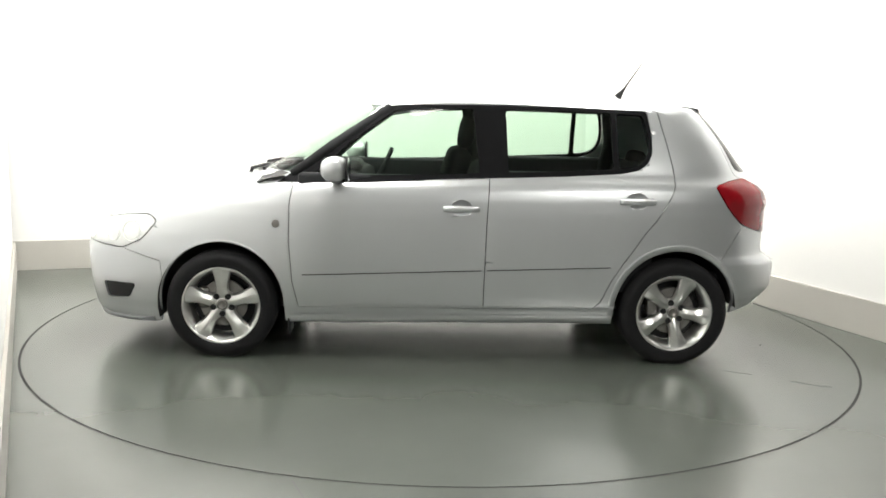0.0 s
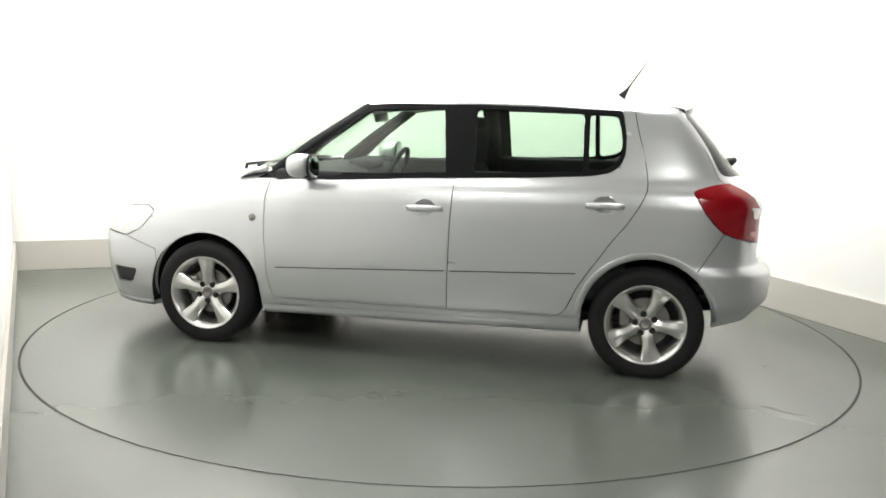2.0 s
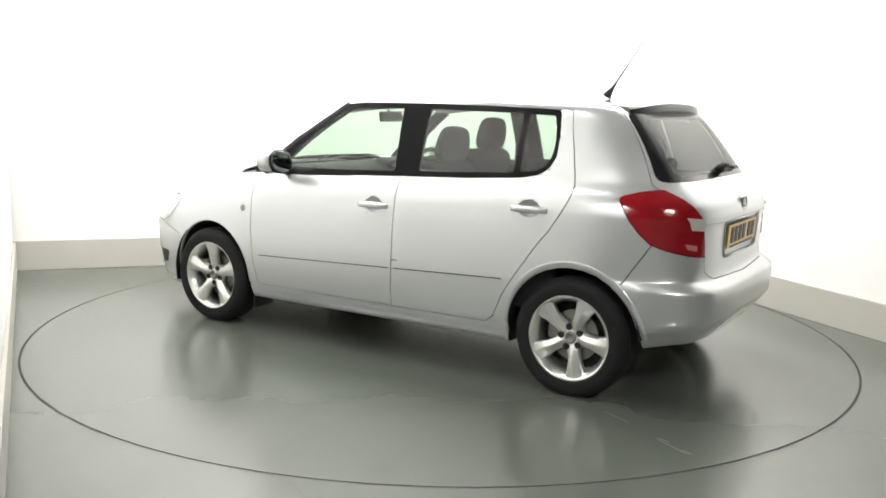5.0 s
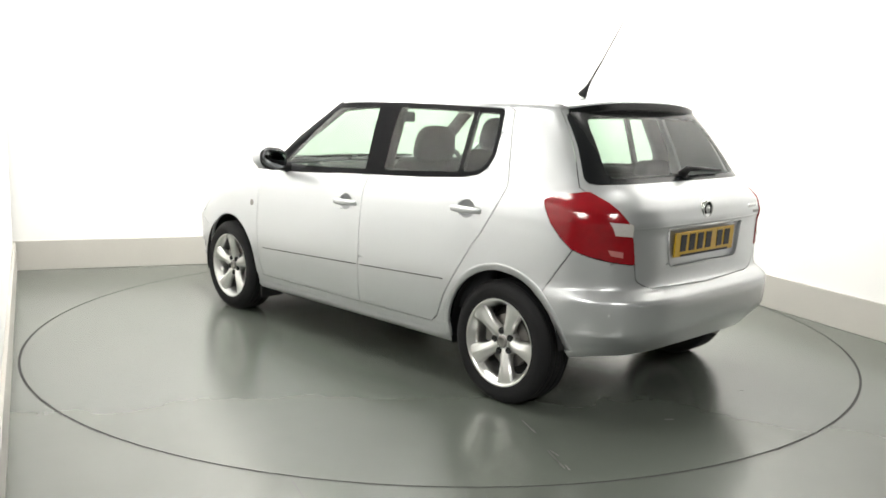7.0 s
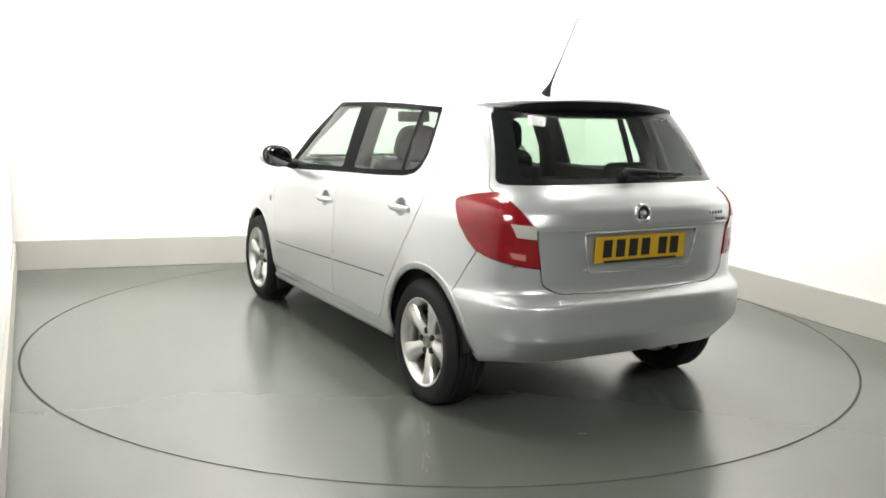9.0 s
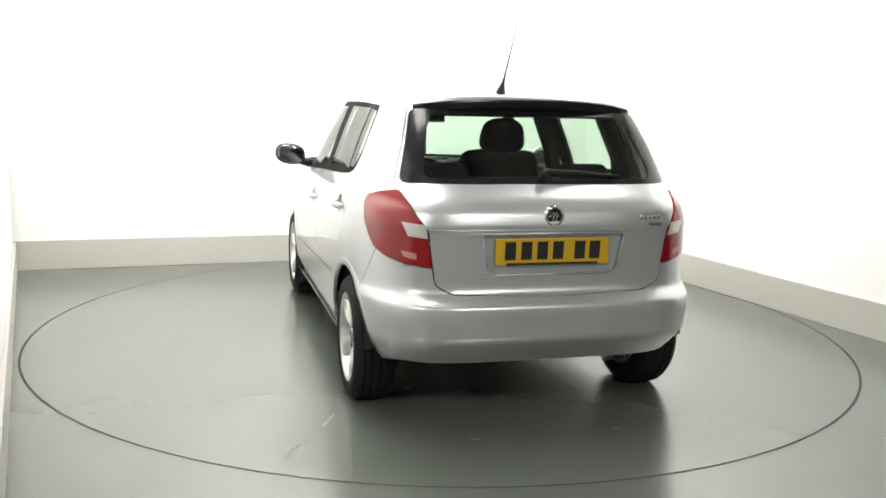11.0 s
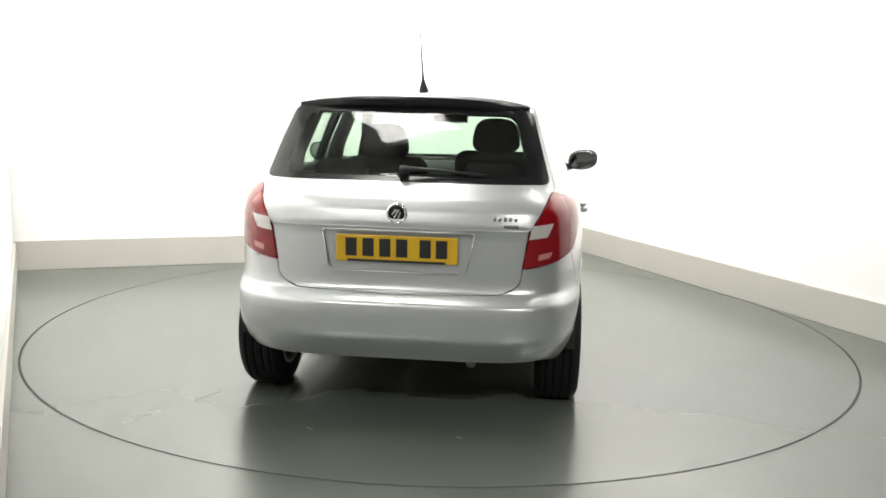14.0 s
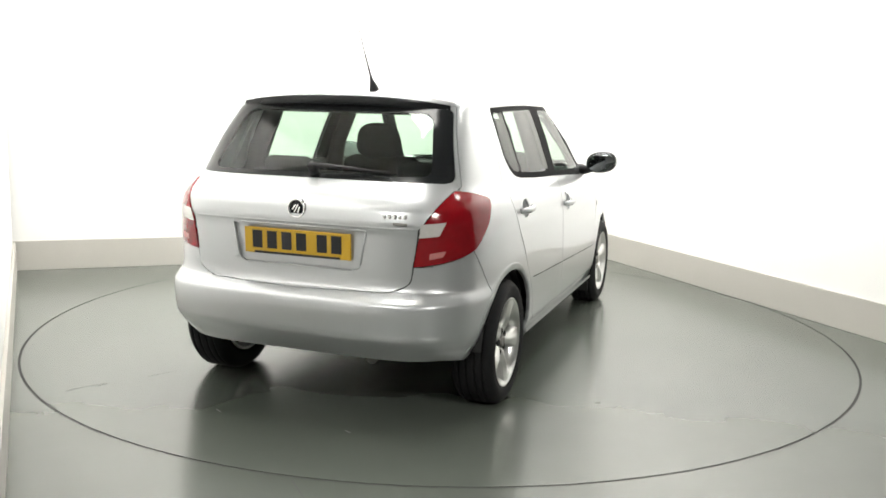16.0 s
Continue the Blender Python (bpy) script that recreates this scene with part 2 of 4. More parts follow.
# ---- the car's skin ----
XF = [(0.17, 3.20), (0.24, 3.28), (0.40, 3.31), (0.55, 3.315), (0.61, 3.30), (0.666, 3.26), (0.72, 3.19), (0.775, 3.10), (0.85, 2.94), (0.916, 2.73), (0.962, 2.53), (0.985, 2.40),
      (1.0, 2.31), (1.03, 2.255), (1.08, 2.17), (1.164, 2.04), (1.26, 1.89), (1.359, 1.74), (1.40, 1.665)]
XR = [(0.20, -0.548), (0.28, -0.595), (0.355, -0.638), (0.375, -0.646), (0.45, -0.650), (0.53, -0.655), (0.56, -0.650), (0.585, -0.615), (0.605, -0.58), (0.64, -0.573), (0.70, -0.575), (0.84, -0.578), (0.862, -0.582), (0.89, -0.59), (0.95, -0.575),
      (1.0, -0.535), (1.05, -0.465), (1.10, -0.415), (1.2, -0.335), (1.30, -0.25), (1.40, -0.155)]
WID = [(0.17, 0.745), (0.22, 0.775), (0.26, 0.79), (0.285, 0.793), (0.30, 0.803), (0.36, 0.812), (0.45, 0.818), (0.54, 0.820), (0.66, 0.817), (0.78, 0.811), (0.85, 0.803), (0.90, 0.792), (0.935, 0.777), (0.955, 0.760),
       (0.975, 0.748), (1.05, 0.725), (1.2, 0.670), (1.30, 0.628), (1.36, 0.600), (1.40, 0.572)]
GUTTER = 1.40
NS, XM = 104, 0.95


def z_floor(x):
    if x > 2.3:
        return 0.20 - 0.03 * min(1, (x - 2.3) / 0.6)
    if x < 0:
        return 0.22 + 0.075 * min(1, -x / 0.45)
    return 0.20 + 0.02 * (2.3 - x) / 2.3


def outline(zn, count):
    """Half an outline at the nominal height zn, from the middle of the front to the middle of the rear."""
    xf, xr = lerp_table(XF, zn), lerp_table(XR, zn)
    nf = 4.6 if zn < 0.98 else 4.4
    nr = 5.6 if zn < 1.0 else 5.5 + 3.5 * (zn - 1.0) / 0.4
    dense = []
    for k in range(601):
        th = math.pi * k / 600
        c, s_ = math.cos(th), math.sin(th)
        e = nf if c > 0 else nr
        x = XM + ((xf - XM) if c > 0 else (XM - xr)) * math.copysign(abs(c) ** (2 / e), c)
        f = abs(s_) ** (2 / e)
        rise = 0.055 * max(0.0, min(1.0, (2.2 - x) / 1.9))
        w = lerp_table(WID, zn - rise * max(0, min(1, (zn - 0.55) / 0.35)))
        if zn >= GUTTER - 0.001:
            w = WID[-1][1] + 0.018
        dense.append((x, w * f))
    acc = [0.0]
    for a, b in zip(dense, dense[1:]):
        acc.append(acc[-1] + math.hypot(a[0] - b[0], a[1] - b[1]))
    out, j = [], 0
    for i in range(count + 1):
        t = acc[-1] * i / count
        while j < 599 and acc[j + 1] < t:
            j += 1
        u = (t - acc[j]) / max(1e-9, acc[j + 1] - acc[j])
        out.append((dense[j][0] + (dense[j + 1][0] - dense[j][0]) * u, dense[j][1] + (dense[j + 1][1] - dense[j][1]) * u))
    return out


def skin():
    bm = bmesh.new()
    levels = list(np.linspace(0.20, 0.30, 7)) + list(np.linspace(0.32, 0.54, 9)) + list(np.linspace(0.553, 0.61, 8)) + list(np.linspace(0.63, 1.0, 24)) + list(np.linspace(1.02, GUTTER, 19))
    rows = []
    for zn in levels:
        row = []
        for x, y in outline(zn, NS):
            z = zn
            if zn < 0.5:
                zb = z_floor(x)
                z = zb + (zn - 0.2) / 0.3 * (0.5 - zb)
            row.append((x, y, z))
        rows.append(row)
    top = rows[-1]
    for q in (0.985, 0.965, 0.94, 0.91, 0.87, 0.82, 0.75, 0.66, 0.55, 0.42, 0.28, 0.12):
        row = []
        for x, y, z in top:
            xq = 0.75 + (x - 0.75) * q
            sag = (0.040 if xq > 0.9 else 0.020) * ((xq - 0.9) / 0.8) ** 2
            row.append((xq, y * q, GUTTER + (0.068 - sag) * (1 - q ** 3.4)))
        rows.append(row)
    grid = [[[bm.verts.new((x, y * s_, z)) for x, y, z in row] for row in rows] for s_ in (1, -1)]
    for g, flip in zip(grid, (False, True)):
        for a, b in zip(g, g[1:]):
            for i in range(NS):
                f = (a[i], a[i + 1], b[i + 1], b[i])
                bm.faces.new(f if flip else f[::-1])
    bm.faces.new([v for v in grid[0][-1]] + [v for v in grid[1][-1][::-1]])
    bmesh.ops.remove_doubles(bm, verts=bm.verts, dist=1e-5)
    bmesh.ops.recalc_face_normals(bm, faces=bm.faces)
    return bm


def inside(poly, px, py):
    hit = False
    j = len(poly) - 1
    for i in range(len(poly)):
        (xi, yi), (xj, yj) = poly[i], poly[j]
        if (yi > py) != (yj > py) and px < (xj - xi) * (py - yi) / (yj - yi) + xi:
            hit = not hit
        j = i
    return hit


def cut(bm, poly, axis, where, closed=True):
    """Cuts the skin along a polygon seen along an axis ('x': pairs are y, z; 'y': pairs are x, z; 'z': x, y)."""
    ia, ib = {"x": (1, 2), "y": (0, 2), "z": (0, 1)}[axis]
    along = Vector({"x": (1, 0, 0), "y": (0, 1, 0), "z": (0, 0, 1)}[axis])
    pairs = list(zip(poly, poly[1:] + poly[:1])) if closed else list(zip(poly, poly[1:]))
    for p, q in pairs:
        lo = (min(p[0], q[0]) - 0.002, min(p[1], q[1]) - 0.002)
        hi = (max(p[0], q[0]) + 0.002, max(p[1], q[1]) + 0.002)
        faces = []
        for f in bm.faces:
            c = f.calc_center_median()
            if abs(c[ia] - (lo[0] + hi[0]) / 2) > (hi[0] - lo[0]) / 2 + 0.08 or abs(c[ib] - (lo[1] + hi[1]) / 2) > (hi[1] - lo[1]) / 2 + 0.08 or not where(c):
                continue
            us = [v.co[ia] for v in f.verts]
            vs = [v.co[ib] for v in f.verts]
            if max(us) < lo[0] or min(us) > hi[0] or max(vs) < lo[1] or min(vs) > hi[1]:
                continue
            faces.append(f)
        if not faces:
            continue
        co, d = Vector((0, 0, 0)), Vector((0, 0, 0))
        co[ia], co[ib] = p
        d[ia], d[ib] = q[0] - p[0], q[1] - p[1]
        geom = list({v for f in faces for v in f.verts}) + list({e for f in faces for e in f.edges}) + faces
        bmesh.ops.bisect_plane(bm, geom=geom, plane_co=co, plane_no=d.cross(along).normalized(), dist=1e-5)


def rounded(poly, r, n=4, which=None):
    """Rounds the corners of a polygon with quadratic arcs of about radius r."""
    out = []
    for i, p in enumerate(poly):
        a, b = Vector(poly[i - 1]), Vector(poly[(i + 1) % len(poly)])
        p = Vector(p)
        rr = r if which is None else which.get(i, r)
        if rr <= 0:
            out.append(tuple(p))
            continue
        u = p + (a - p).normalized() * min(rr, (a - p).length * 0.45)
        w = p + (b - p).normalized() * min(rr, (b - p).length * 0.45)
        for k in range(n + 1):
            t = k / n
            out.append(tuple(u * (1 - t) ** 2 + p * 2 * t * (1 - t) + w * t * t))
    return out


CUPS = [(1.182, 0.846), (0.237, 0.902)]


def cup_ring(hx, hz, n=24, q=1.0):
    return [(hx + 0.055 * q * math.cos(2 * math.pi * k / n), hz + 0.042 * q * math.sin(2 * math.pi * k / n)) for k in range(n)]


HUB_Z, WB = 0.290, 2.465
ARCH_R = 0.335


def arch(cx, r=ARCH_R):
    up = [(cx + r * math.cos(math.pi * k / 16), 0.300 + r * math.sin(math.pi * k / 16)) for k in range(17)]
    return [(cx + r + 0.012, 0.1)] + up + [(cx - r - 0.012, 0.1)]


# side polygons are x, z
DLO = rounded([(2.175, 0.957), (1.95, 1.112), (1.775, 1.250), (1.60, 1.377), (1.39, 1.388), (0.93, 1.394), (0.62, 1.391), (0.175, 1.380), (0.152, 1.255), (0.149, 1.16), (0.172, 1.102), (0.228, 1.063), (0.33, 1.044), (0.62, 1.024), (1.03, 1.006), (1.70, 0.969)], 0.02, 2, {0: 0.0, 1: 0.0, 2: 0.0, 4: 0, 5: 0, 6: 0, 13: 0, 14: 0, 15: 0})
PANE_F = rounded([(1.985, 0.995), (1.79, 1.175), (1.55, 1.352), (1.125, 1.370), (1.085, 1.030)], 0.02, 3)
PANE_R = rounded([(0.930, 1.036), (0.945, 1.370), (0.374, 1.364), (0.362, 1.066)], 0.02, 3)
PANE_Q = rounded([(0.332, 1.070), (0.342, 1.362), (0.198, 1.356), (0.172, 1.25), (0.171, 1.165), (0.192, 1.112), (0.238, 1.082)], 0.02, 2)
DOOR_F = [(2.085, 0.945), (2.10, 0.853), (2.10, 0.641), (2.083, 0.426), (2.05, 0.290), (1.051, 0.300), (1.051, 0.42), (1.045, 0.754), (1.033, 1.003), (1.4, 0.985), (2.10, 0.962)]
DOOR_R = [(1.051, 0.300), (0.46, 0.308), (0.414, 0.345), (0.361, 0.466), (0.300, 0.562), (0.248, 0.637), (0.187, 0.728), (0.128, 0.80), (0.07, 0.893), (0.040, 0.952), (0.030, 0.99), (0.030, 1.03), (0.038, 1.08), (0.064, 1.19), (0.090, 1.28), (0.113, 1.376), (0.16, 1.390), (0.19, 1.372), (0.165, 1.17), (0.30, 1.056), (1.033, 1.012), (1.045, 0.754), (1.051, 0.42)]
HEAD = rounded([(3.29, 0.60), (3.02, 0.578), (2.90, 0.632), (2.815, 0.735), (2.87, 0.768), (3.02, 0.752), (3.25, 0.70)], 0.03, 3)
FOG = rounded([(3.145, 0.382), (2.945, 0.385), (2.99, 0.30), (3.125, 0.292)], 0.02, 3)
BUMP_F = [(2.775, 0.30), (2.80, 0.52), (3.00, 0.575)]
TAIL_SIDE = [(-0.202, 0.985), (-0.215, 0.994), (-0.28, 1.013), (-0.35, 1.026), (-0.47, 1.028), (-0.9, 1.02), (-0.9, 0.60), (-0.52, 0.725), (-0.42, 0.755), (-0.359, 0.779), (-0.307, 0.827), (-0.262, 0.882), (-0.228, 0.935), (-0.205, 0.972)]
TAIL_REAR = [(0.666, 1.042), (0.642, 1.030), (0.622, 0.992), (0.598, 0.945), (0.572, 0.902), (0.552, 0.864), (0.541, 0.80), (0.527, 0.710), (0.60, 0.722), (0.70, 0.748), (0.86, 0.77), (0.86, 1.042)]
BUMP_R_SIDE = [(-0.365, 0.776), (-0.19, 0.497)]
# rear polygons are y, z
RWIN = rounded([(0.634, 1.060), (0.545, 1.372), (-0.545, 1.372), (-0.634, 1.060)], 0.03, 3)
RPANE = rounded([(0.545, 1.082), (0.470, 1.350), (-0.470, 1.350), (-0.545, 1.082)], 0.05, 3)
HATCH = rounded([(0.655, 1.045), (0.645, 1.006), (0.602, 0.945), (0.548, 0.868), (0.540, 0.80), (0.528, 0.704), (0.518, 0.64), (0.44, 0.603), (0, 0.592), (-0.44, 0.603), (-0.518, 0.64), (-0.528, 0.704), (-0.540, 0.80), (-0.548, 0.868), (-0.602, 0.945), (-0.645, 1.006), (-0.655, 1.045), (-0.55, 1.384), (0.55, 1.384)], 0.03, 3, {i: 0 for i in (0, 1, 2, 3, 4, 5, 8, 11, 12, 13, 14, 15, 16, 17, 18)})
RECESS = rounded([(0.325, 0.862), (0.295, 0.70), (0.27, 0.684), (-0.27, 0.684), (-0.295, 0.70), (-0.325, 0.862)], 0.012, 2)
WSHIELD = rounded([(0.655, 1.012), (0.535, 1.378), (-0.535, 1.378), (-0.655, 1.012)], 0.04, 3)
HOOD = rounded([(2.36, 0.64), (2.9, 0.60), (3.20, 0.38), (3.23, 0), (3.20, -0.38), (2.9, -0.60), (2.36, -0.64), (2.41, 0)], 0.05, 3)


def on_side(c):
    return abs(c.y) > 0.36


def at_rear(c):
    return c.x < 0.1


def face_kind(c, n):
    s = "l" if c.y > 0 else "r"
    if c.x < 0.1 and n.x < -0.25:
        if inside(RPANE, c.y, c.z):
            return "rear_glass"
        if inside(RWIN, c.y, c.z):
            return "rear_surround"
    if abs(c.y) > 0.36 and c.x < 0 and inside(TAIL_SIDE, c.x, c.z) and inside(TAIL_REAR, abs(c.y), c.z):
        return "tail_" + s
    if c.x < 0.1 and n.x < -0.25 and inside(HATCH, c.y, c.z):
        return "recess" if inside(RECESS, c.y, c.z) else "hatch"
    if c.x > 1.4 and inside(WSHIELD, c.y, c.z) and n.x > 0.2:
        return "windscreen"
    if abs(c.y) > 0.36:
        for nm, poly in (("pane_f_", PANE_F), ("pane_r_", PANE_R), ("pane_q_", PANE_Q), ("dlo_", DLO)):
            if inside(poly, c.x, c.z):
                return nm + s
        if c.x > 2.6 and inside(HEAD, c.x, c.z):
            return "head_" + s
        if c.x > 2.6 and inside(FOG, c.x, c.z):
            return "fog_" + s
        if inside(DOOR_F, c.x, c.z):
            return "door_f_" + s
        if inside(DOOR_R, c.x, c.z):
            return "door_r_" + s
    if c.x > 2.3 and n.z > 0.35 and c.z > 0.64 and inside(HOOD, c.x, c.y):
        return "hood"
    if c.x > 2.6 and c.z < 0.60 and (c.z < 0.52 + (c.x - 2.80) * 0.275 if c.x > 2.8 else c.x > 2.775 + (c.z - 0.3) * 0.114):
        return "bumper_f"
    if c.x < -0.2 and c.z < 0.775 and (c.z < 0.497 or c.x < -0.19 - (c.z - 0.497) * 0.6272):
        return "bumper_r"
    return "shell"


def finish_panel(bm, gap=0.0022, depth=0.014):
    """Draws a panel's rim in by the width of a shut line and folds it inwards."""
    bm.normal_update()
    rim = [e for e in bm.edges if e.is_boundary]
    move = {}
    for e in rim:
        f = e.link_faces[0]
        d = (e.verts[1].co - e.verts[0].co)
        if d.length < 1e-7:
            continue
        inn = f.normal.cross(d).normalized()
        if inn.dot(f.calc_center_median() - e.verts[0].co) < 0:
            inn = -inn
        for v in e.verts:
            move.setdefault(v, []).append(inn * d.length)
    nrm = {v: v.normal.copy() for v in move}
    for v, ds in move.items():
        d = sum(ds, Vector())
        if d.length > 1e-6:
            v.co += d.normalized() * gap
    r = bmesh.ops.extrude_edge_only(bm, edges=rim)
    twin = {}
    for v in [g for g in r["geom"] if isinstance(g, bmesh.types.BMVert)]:
        best = min((e.other_vert(v) for e in v.link_edges if e.other_vert(v) in nrm), key=lambda o: (o.co - v.co).length, default=None)
        if best is not None:
            twin[v] = best
    for v, o in twin.items():
        v.co = o.co - nrm[o] * depth
    for e in rim:
        e.smooth = False


def subset(bm, faces, push=0.0):
    out = bmesh.new()
    vmap = {}
    for f in faces:
        vs = []
        for v in f.verts:
            if v not in vmap:
                vmap[v] = out.verts.new(v.co + v.normal * push)
            vs.append(vmap[v])
        try:
            out.faces.new(vs)
        except ValueError:
            pass
    bmesh.ops.remove_doubles(out, verts=out.verts, dist=0.0030)
    bmesh.ops.dissolve_degenerate(out, edges=out.edges, dist=0.0008)
    spurs = [f for f in out.faces if f.calc_area() < 1.5e-5 and sum(e.is_boundary for e in f.edges) >= 2]
    bmesh.ops.delete(out, geom=spurs, context="FACES")
    out.normal_update()
    return out


# ---- the car ----
def build_wheel(car, x, side):
    """A wheel in its own space: the outer face looks along +y."""
    wheel = new("wheel")
    wheel.parent = car
    wheel.matrix_basis = pose(x, 0.705 * side, HUB_Z, 0, 0, 0 if side > 0 else 180)
    tagged(wheel, "silver five-spoke alloy wheel with black tyre")
    W = 0.098
    turn = radians(24) if x < 1 else 0.0
    bm = bmesh.new()
    prof = [(0.192, -W + 0.02), (0.215, -W), (0.250, -W - 0.004), (0.278, -W + 0.006), (0.291, -W + 0.022)]
    for g in (-0.055, -0.02, 0.02, 0.055):
        prof += [(0.2965, g - 0.012), (0.2965, g - 0.004), (0.2885, g - 0.003), (0.2885, g + 0.003), (0.2965, g + 0.004), (0.2965, g + 0.012)]
    prof += [(0.291, W - 0.022), (0.278, W - 0.006), (0.262, W + 0.003), (0.25, W + 0.004), (0.222, W + 0.001), (0.212, W - 0.002), (0.205, W - 0.008), (0.196, W - 0.016), (0.192, W - 0.02)]
    lathe(bm, prof, 64)
    part("tyre", bm, RUBBER, wheel)
    bm = bmesh.new()
    lathe(bm, [(0.186, -0.09), (0.178, -0.06), (0.172, 0.0), (0.176, 0.05), (0.183, 0.066), (0.194, 0.082), (0.2035, 0.0935), (0.2135, 0.0955), (0.215, 0.0915), (0.205, 0.078), (0.197, 0.06), (0.2, -0.09), (0.186, -0.09)], 64)
    rim = part("rim", bm, ALLOY, wheel)
    # five ridged spokes, waisted in the middle and flared into the rim
    for k in range(5):
        bm = bmesh.new()
        st = []
        for i in range(13):
            u = i / 12
            r = 0.030 + (0.2075 - 0.030) * u
            hw = 0.040 - 0.011 * math.sin(min(1, u * 1.8) * math.pi / 2) + 0.052 * max(0, u - 0.30) ** 1.4
            yo = 0.058 + 0.014 * math.sin(u * math.pi * 0.9) + 0.029 * u ** 3
            ridge = 0.009 * math.sin(math.pi * min(1, u * 1.1))
            row = [(-hw, yo - 0.034), (-hw * 0.97, yo - 0.012), (-hw * 0.80, yo - 0.003), (-hw * 0.15, yo + ridge), (hw * 0.15, yo + ridge), (hw * 0.80, yo - 0.003), (hw * 0.97, yo - 0.012), (hw, yo - 0.034)]
            a = math.pi / 2 + turn + 2 * math.pi * k / 5
            st.append([bm.verts.new((r * math.cos(a) - q * math.sin(a), y, r * math.sin(a) + q * math.cos(a))) for q, y in row])
        for a, b in zip(st, st[1:]):
            for i in range(7):
                bm.faces.new((a[i], b[i], b[i + 1], a[i + 1]))
        bmesh.ops.recalc_face_normals(bm, faces=bm.faces)
        for a, b in zip(st, st[1:]):
            for v, w in zip(a, b):
                bm.edges.get((v, w)).smooth = False
        part("spoke", bm, ALLOY, rim)
    bm = bmesh.new()
    lathe(bm, [(0.0, 0.061), (0.062, 0.060), (0.070, 0.052), (0.074, 0.02), (0, 0.02)], 40)
    part("hub", bm, ALLOY, wheel)
    bm = bmesh.new()
    lathe(bm, [(0.0, 0.071), (0.018, 0.071), (0.020, 0.073), (0.026, 0.072), (0.030, 0.066), (0.031, 0.05)], 32)
    part("centre_cap", bm, STEEL, wheel, "grey centre cap")
    for k in range(5):
        a = math.pi / 2 + turn + 2 * math.pi * (k + 0.5) / 5
        bm = bmesh.new()
        lathe(bm, [(0.0, 0.062), (0.007, 0.062), (0.008, 0.067), (0.0145, 0.067), (0.0165, 0.064), (0.0165, 0.04)], 14, "y", 0.052 * math.cos(a), 0, 0.052 * math.sin(a))
        part("wheel_bolt", bm, BLACK_PLASTIC, wheel)
    bm = bmesh.new()
    lathe(bm, [(0.05, 0.02), (0.128, 0.02), (0.128, 0.0), (0.05, 0.0)], 48)
    part("brake_disc", bm, STEEL, wheel, smooth=False)
    bm = bmesh.new()
    lathe(bm, [(0.0, -0.03), (0.172, -0.03)], 40)
    part("brake_shield", bm, BLACK_PLASTIC, wheel)
    bm = bmesh.new()
    box(bm, 0.105, 0.012, 0.03, 0.06, 0.06, 0.11, 0.012)
    part("brake_caliper", bm, STEEL, wheel)
    return wheel


def cushion(bm, cx, cy, cz, sx, sy, sz, lean=0.0, bevel=0.05):
    m = pose(cx, cy, cz, 0, lean, 0)
    box(bm, 0, 0, 0, sx, sy, sz, min(bevel, sx * 0.45, sy * 0.45, sz * 0.45), m, 4)


def build_seat(car, x, y, wide=0.50, rise=0.0):
    seat = new("seat")
    seat.parent = car
    tagged(seat, "dark grey fabric seat with headrest")
    bm = bmesh.new()
    cushion(bm, x + 0.20, y, 0.42, 0.52, wide, 0.18, -8)
    part("seat_cushion", bm, FABRIC, seat)
    bm = bmesh.new()
    cushion(bm, x - 0.12, y, 0.76 + rise, 0.16, wide, 0.64, -16, 0.07)
    part("backrest", bm, FABRIC, seat)
    bm = bmesh.new()
    bmesh.ops.create_uvsphere(bm, u_segments=24, v_segments=16, radius=1)
    for v in bm.verts:
        q = [math.copysign(abs(c) ** 0.62, c) for c in v.co]
        v.co = Vector((0.052 * q[0], (0.138 - 0.018 * q[2]) * q[1], 0.104 * q[2]))
    bmesh.ops.transform(bm, matrix=pose(x - 0.235, y, 1.165 + rise, 0, -10, 0), verts=bm.verts)
    part("headrest", bm, FABRIC, seat)
    for q in (-0.06, 0.06):
        bm = bmesh.new()
        tube(bm, [(x - 0.20, y + q, 1.0), (x - 0.23, y + q, 1.12)], [0.007, 0.007], 8)
        part("headrest_post", bm, STEEL, seat)


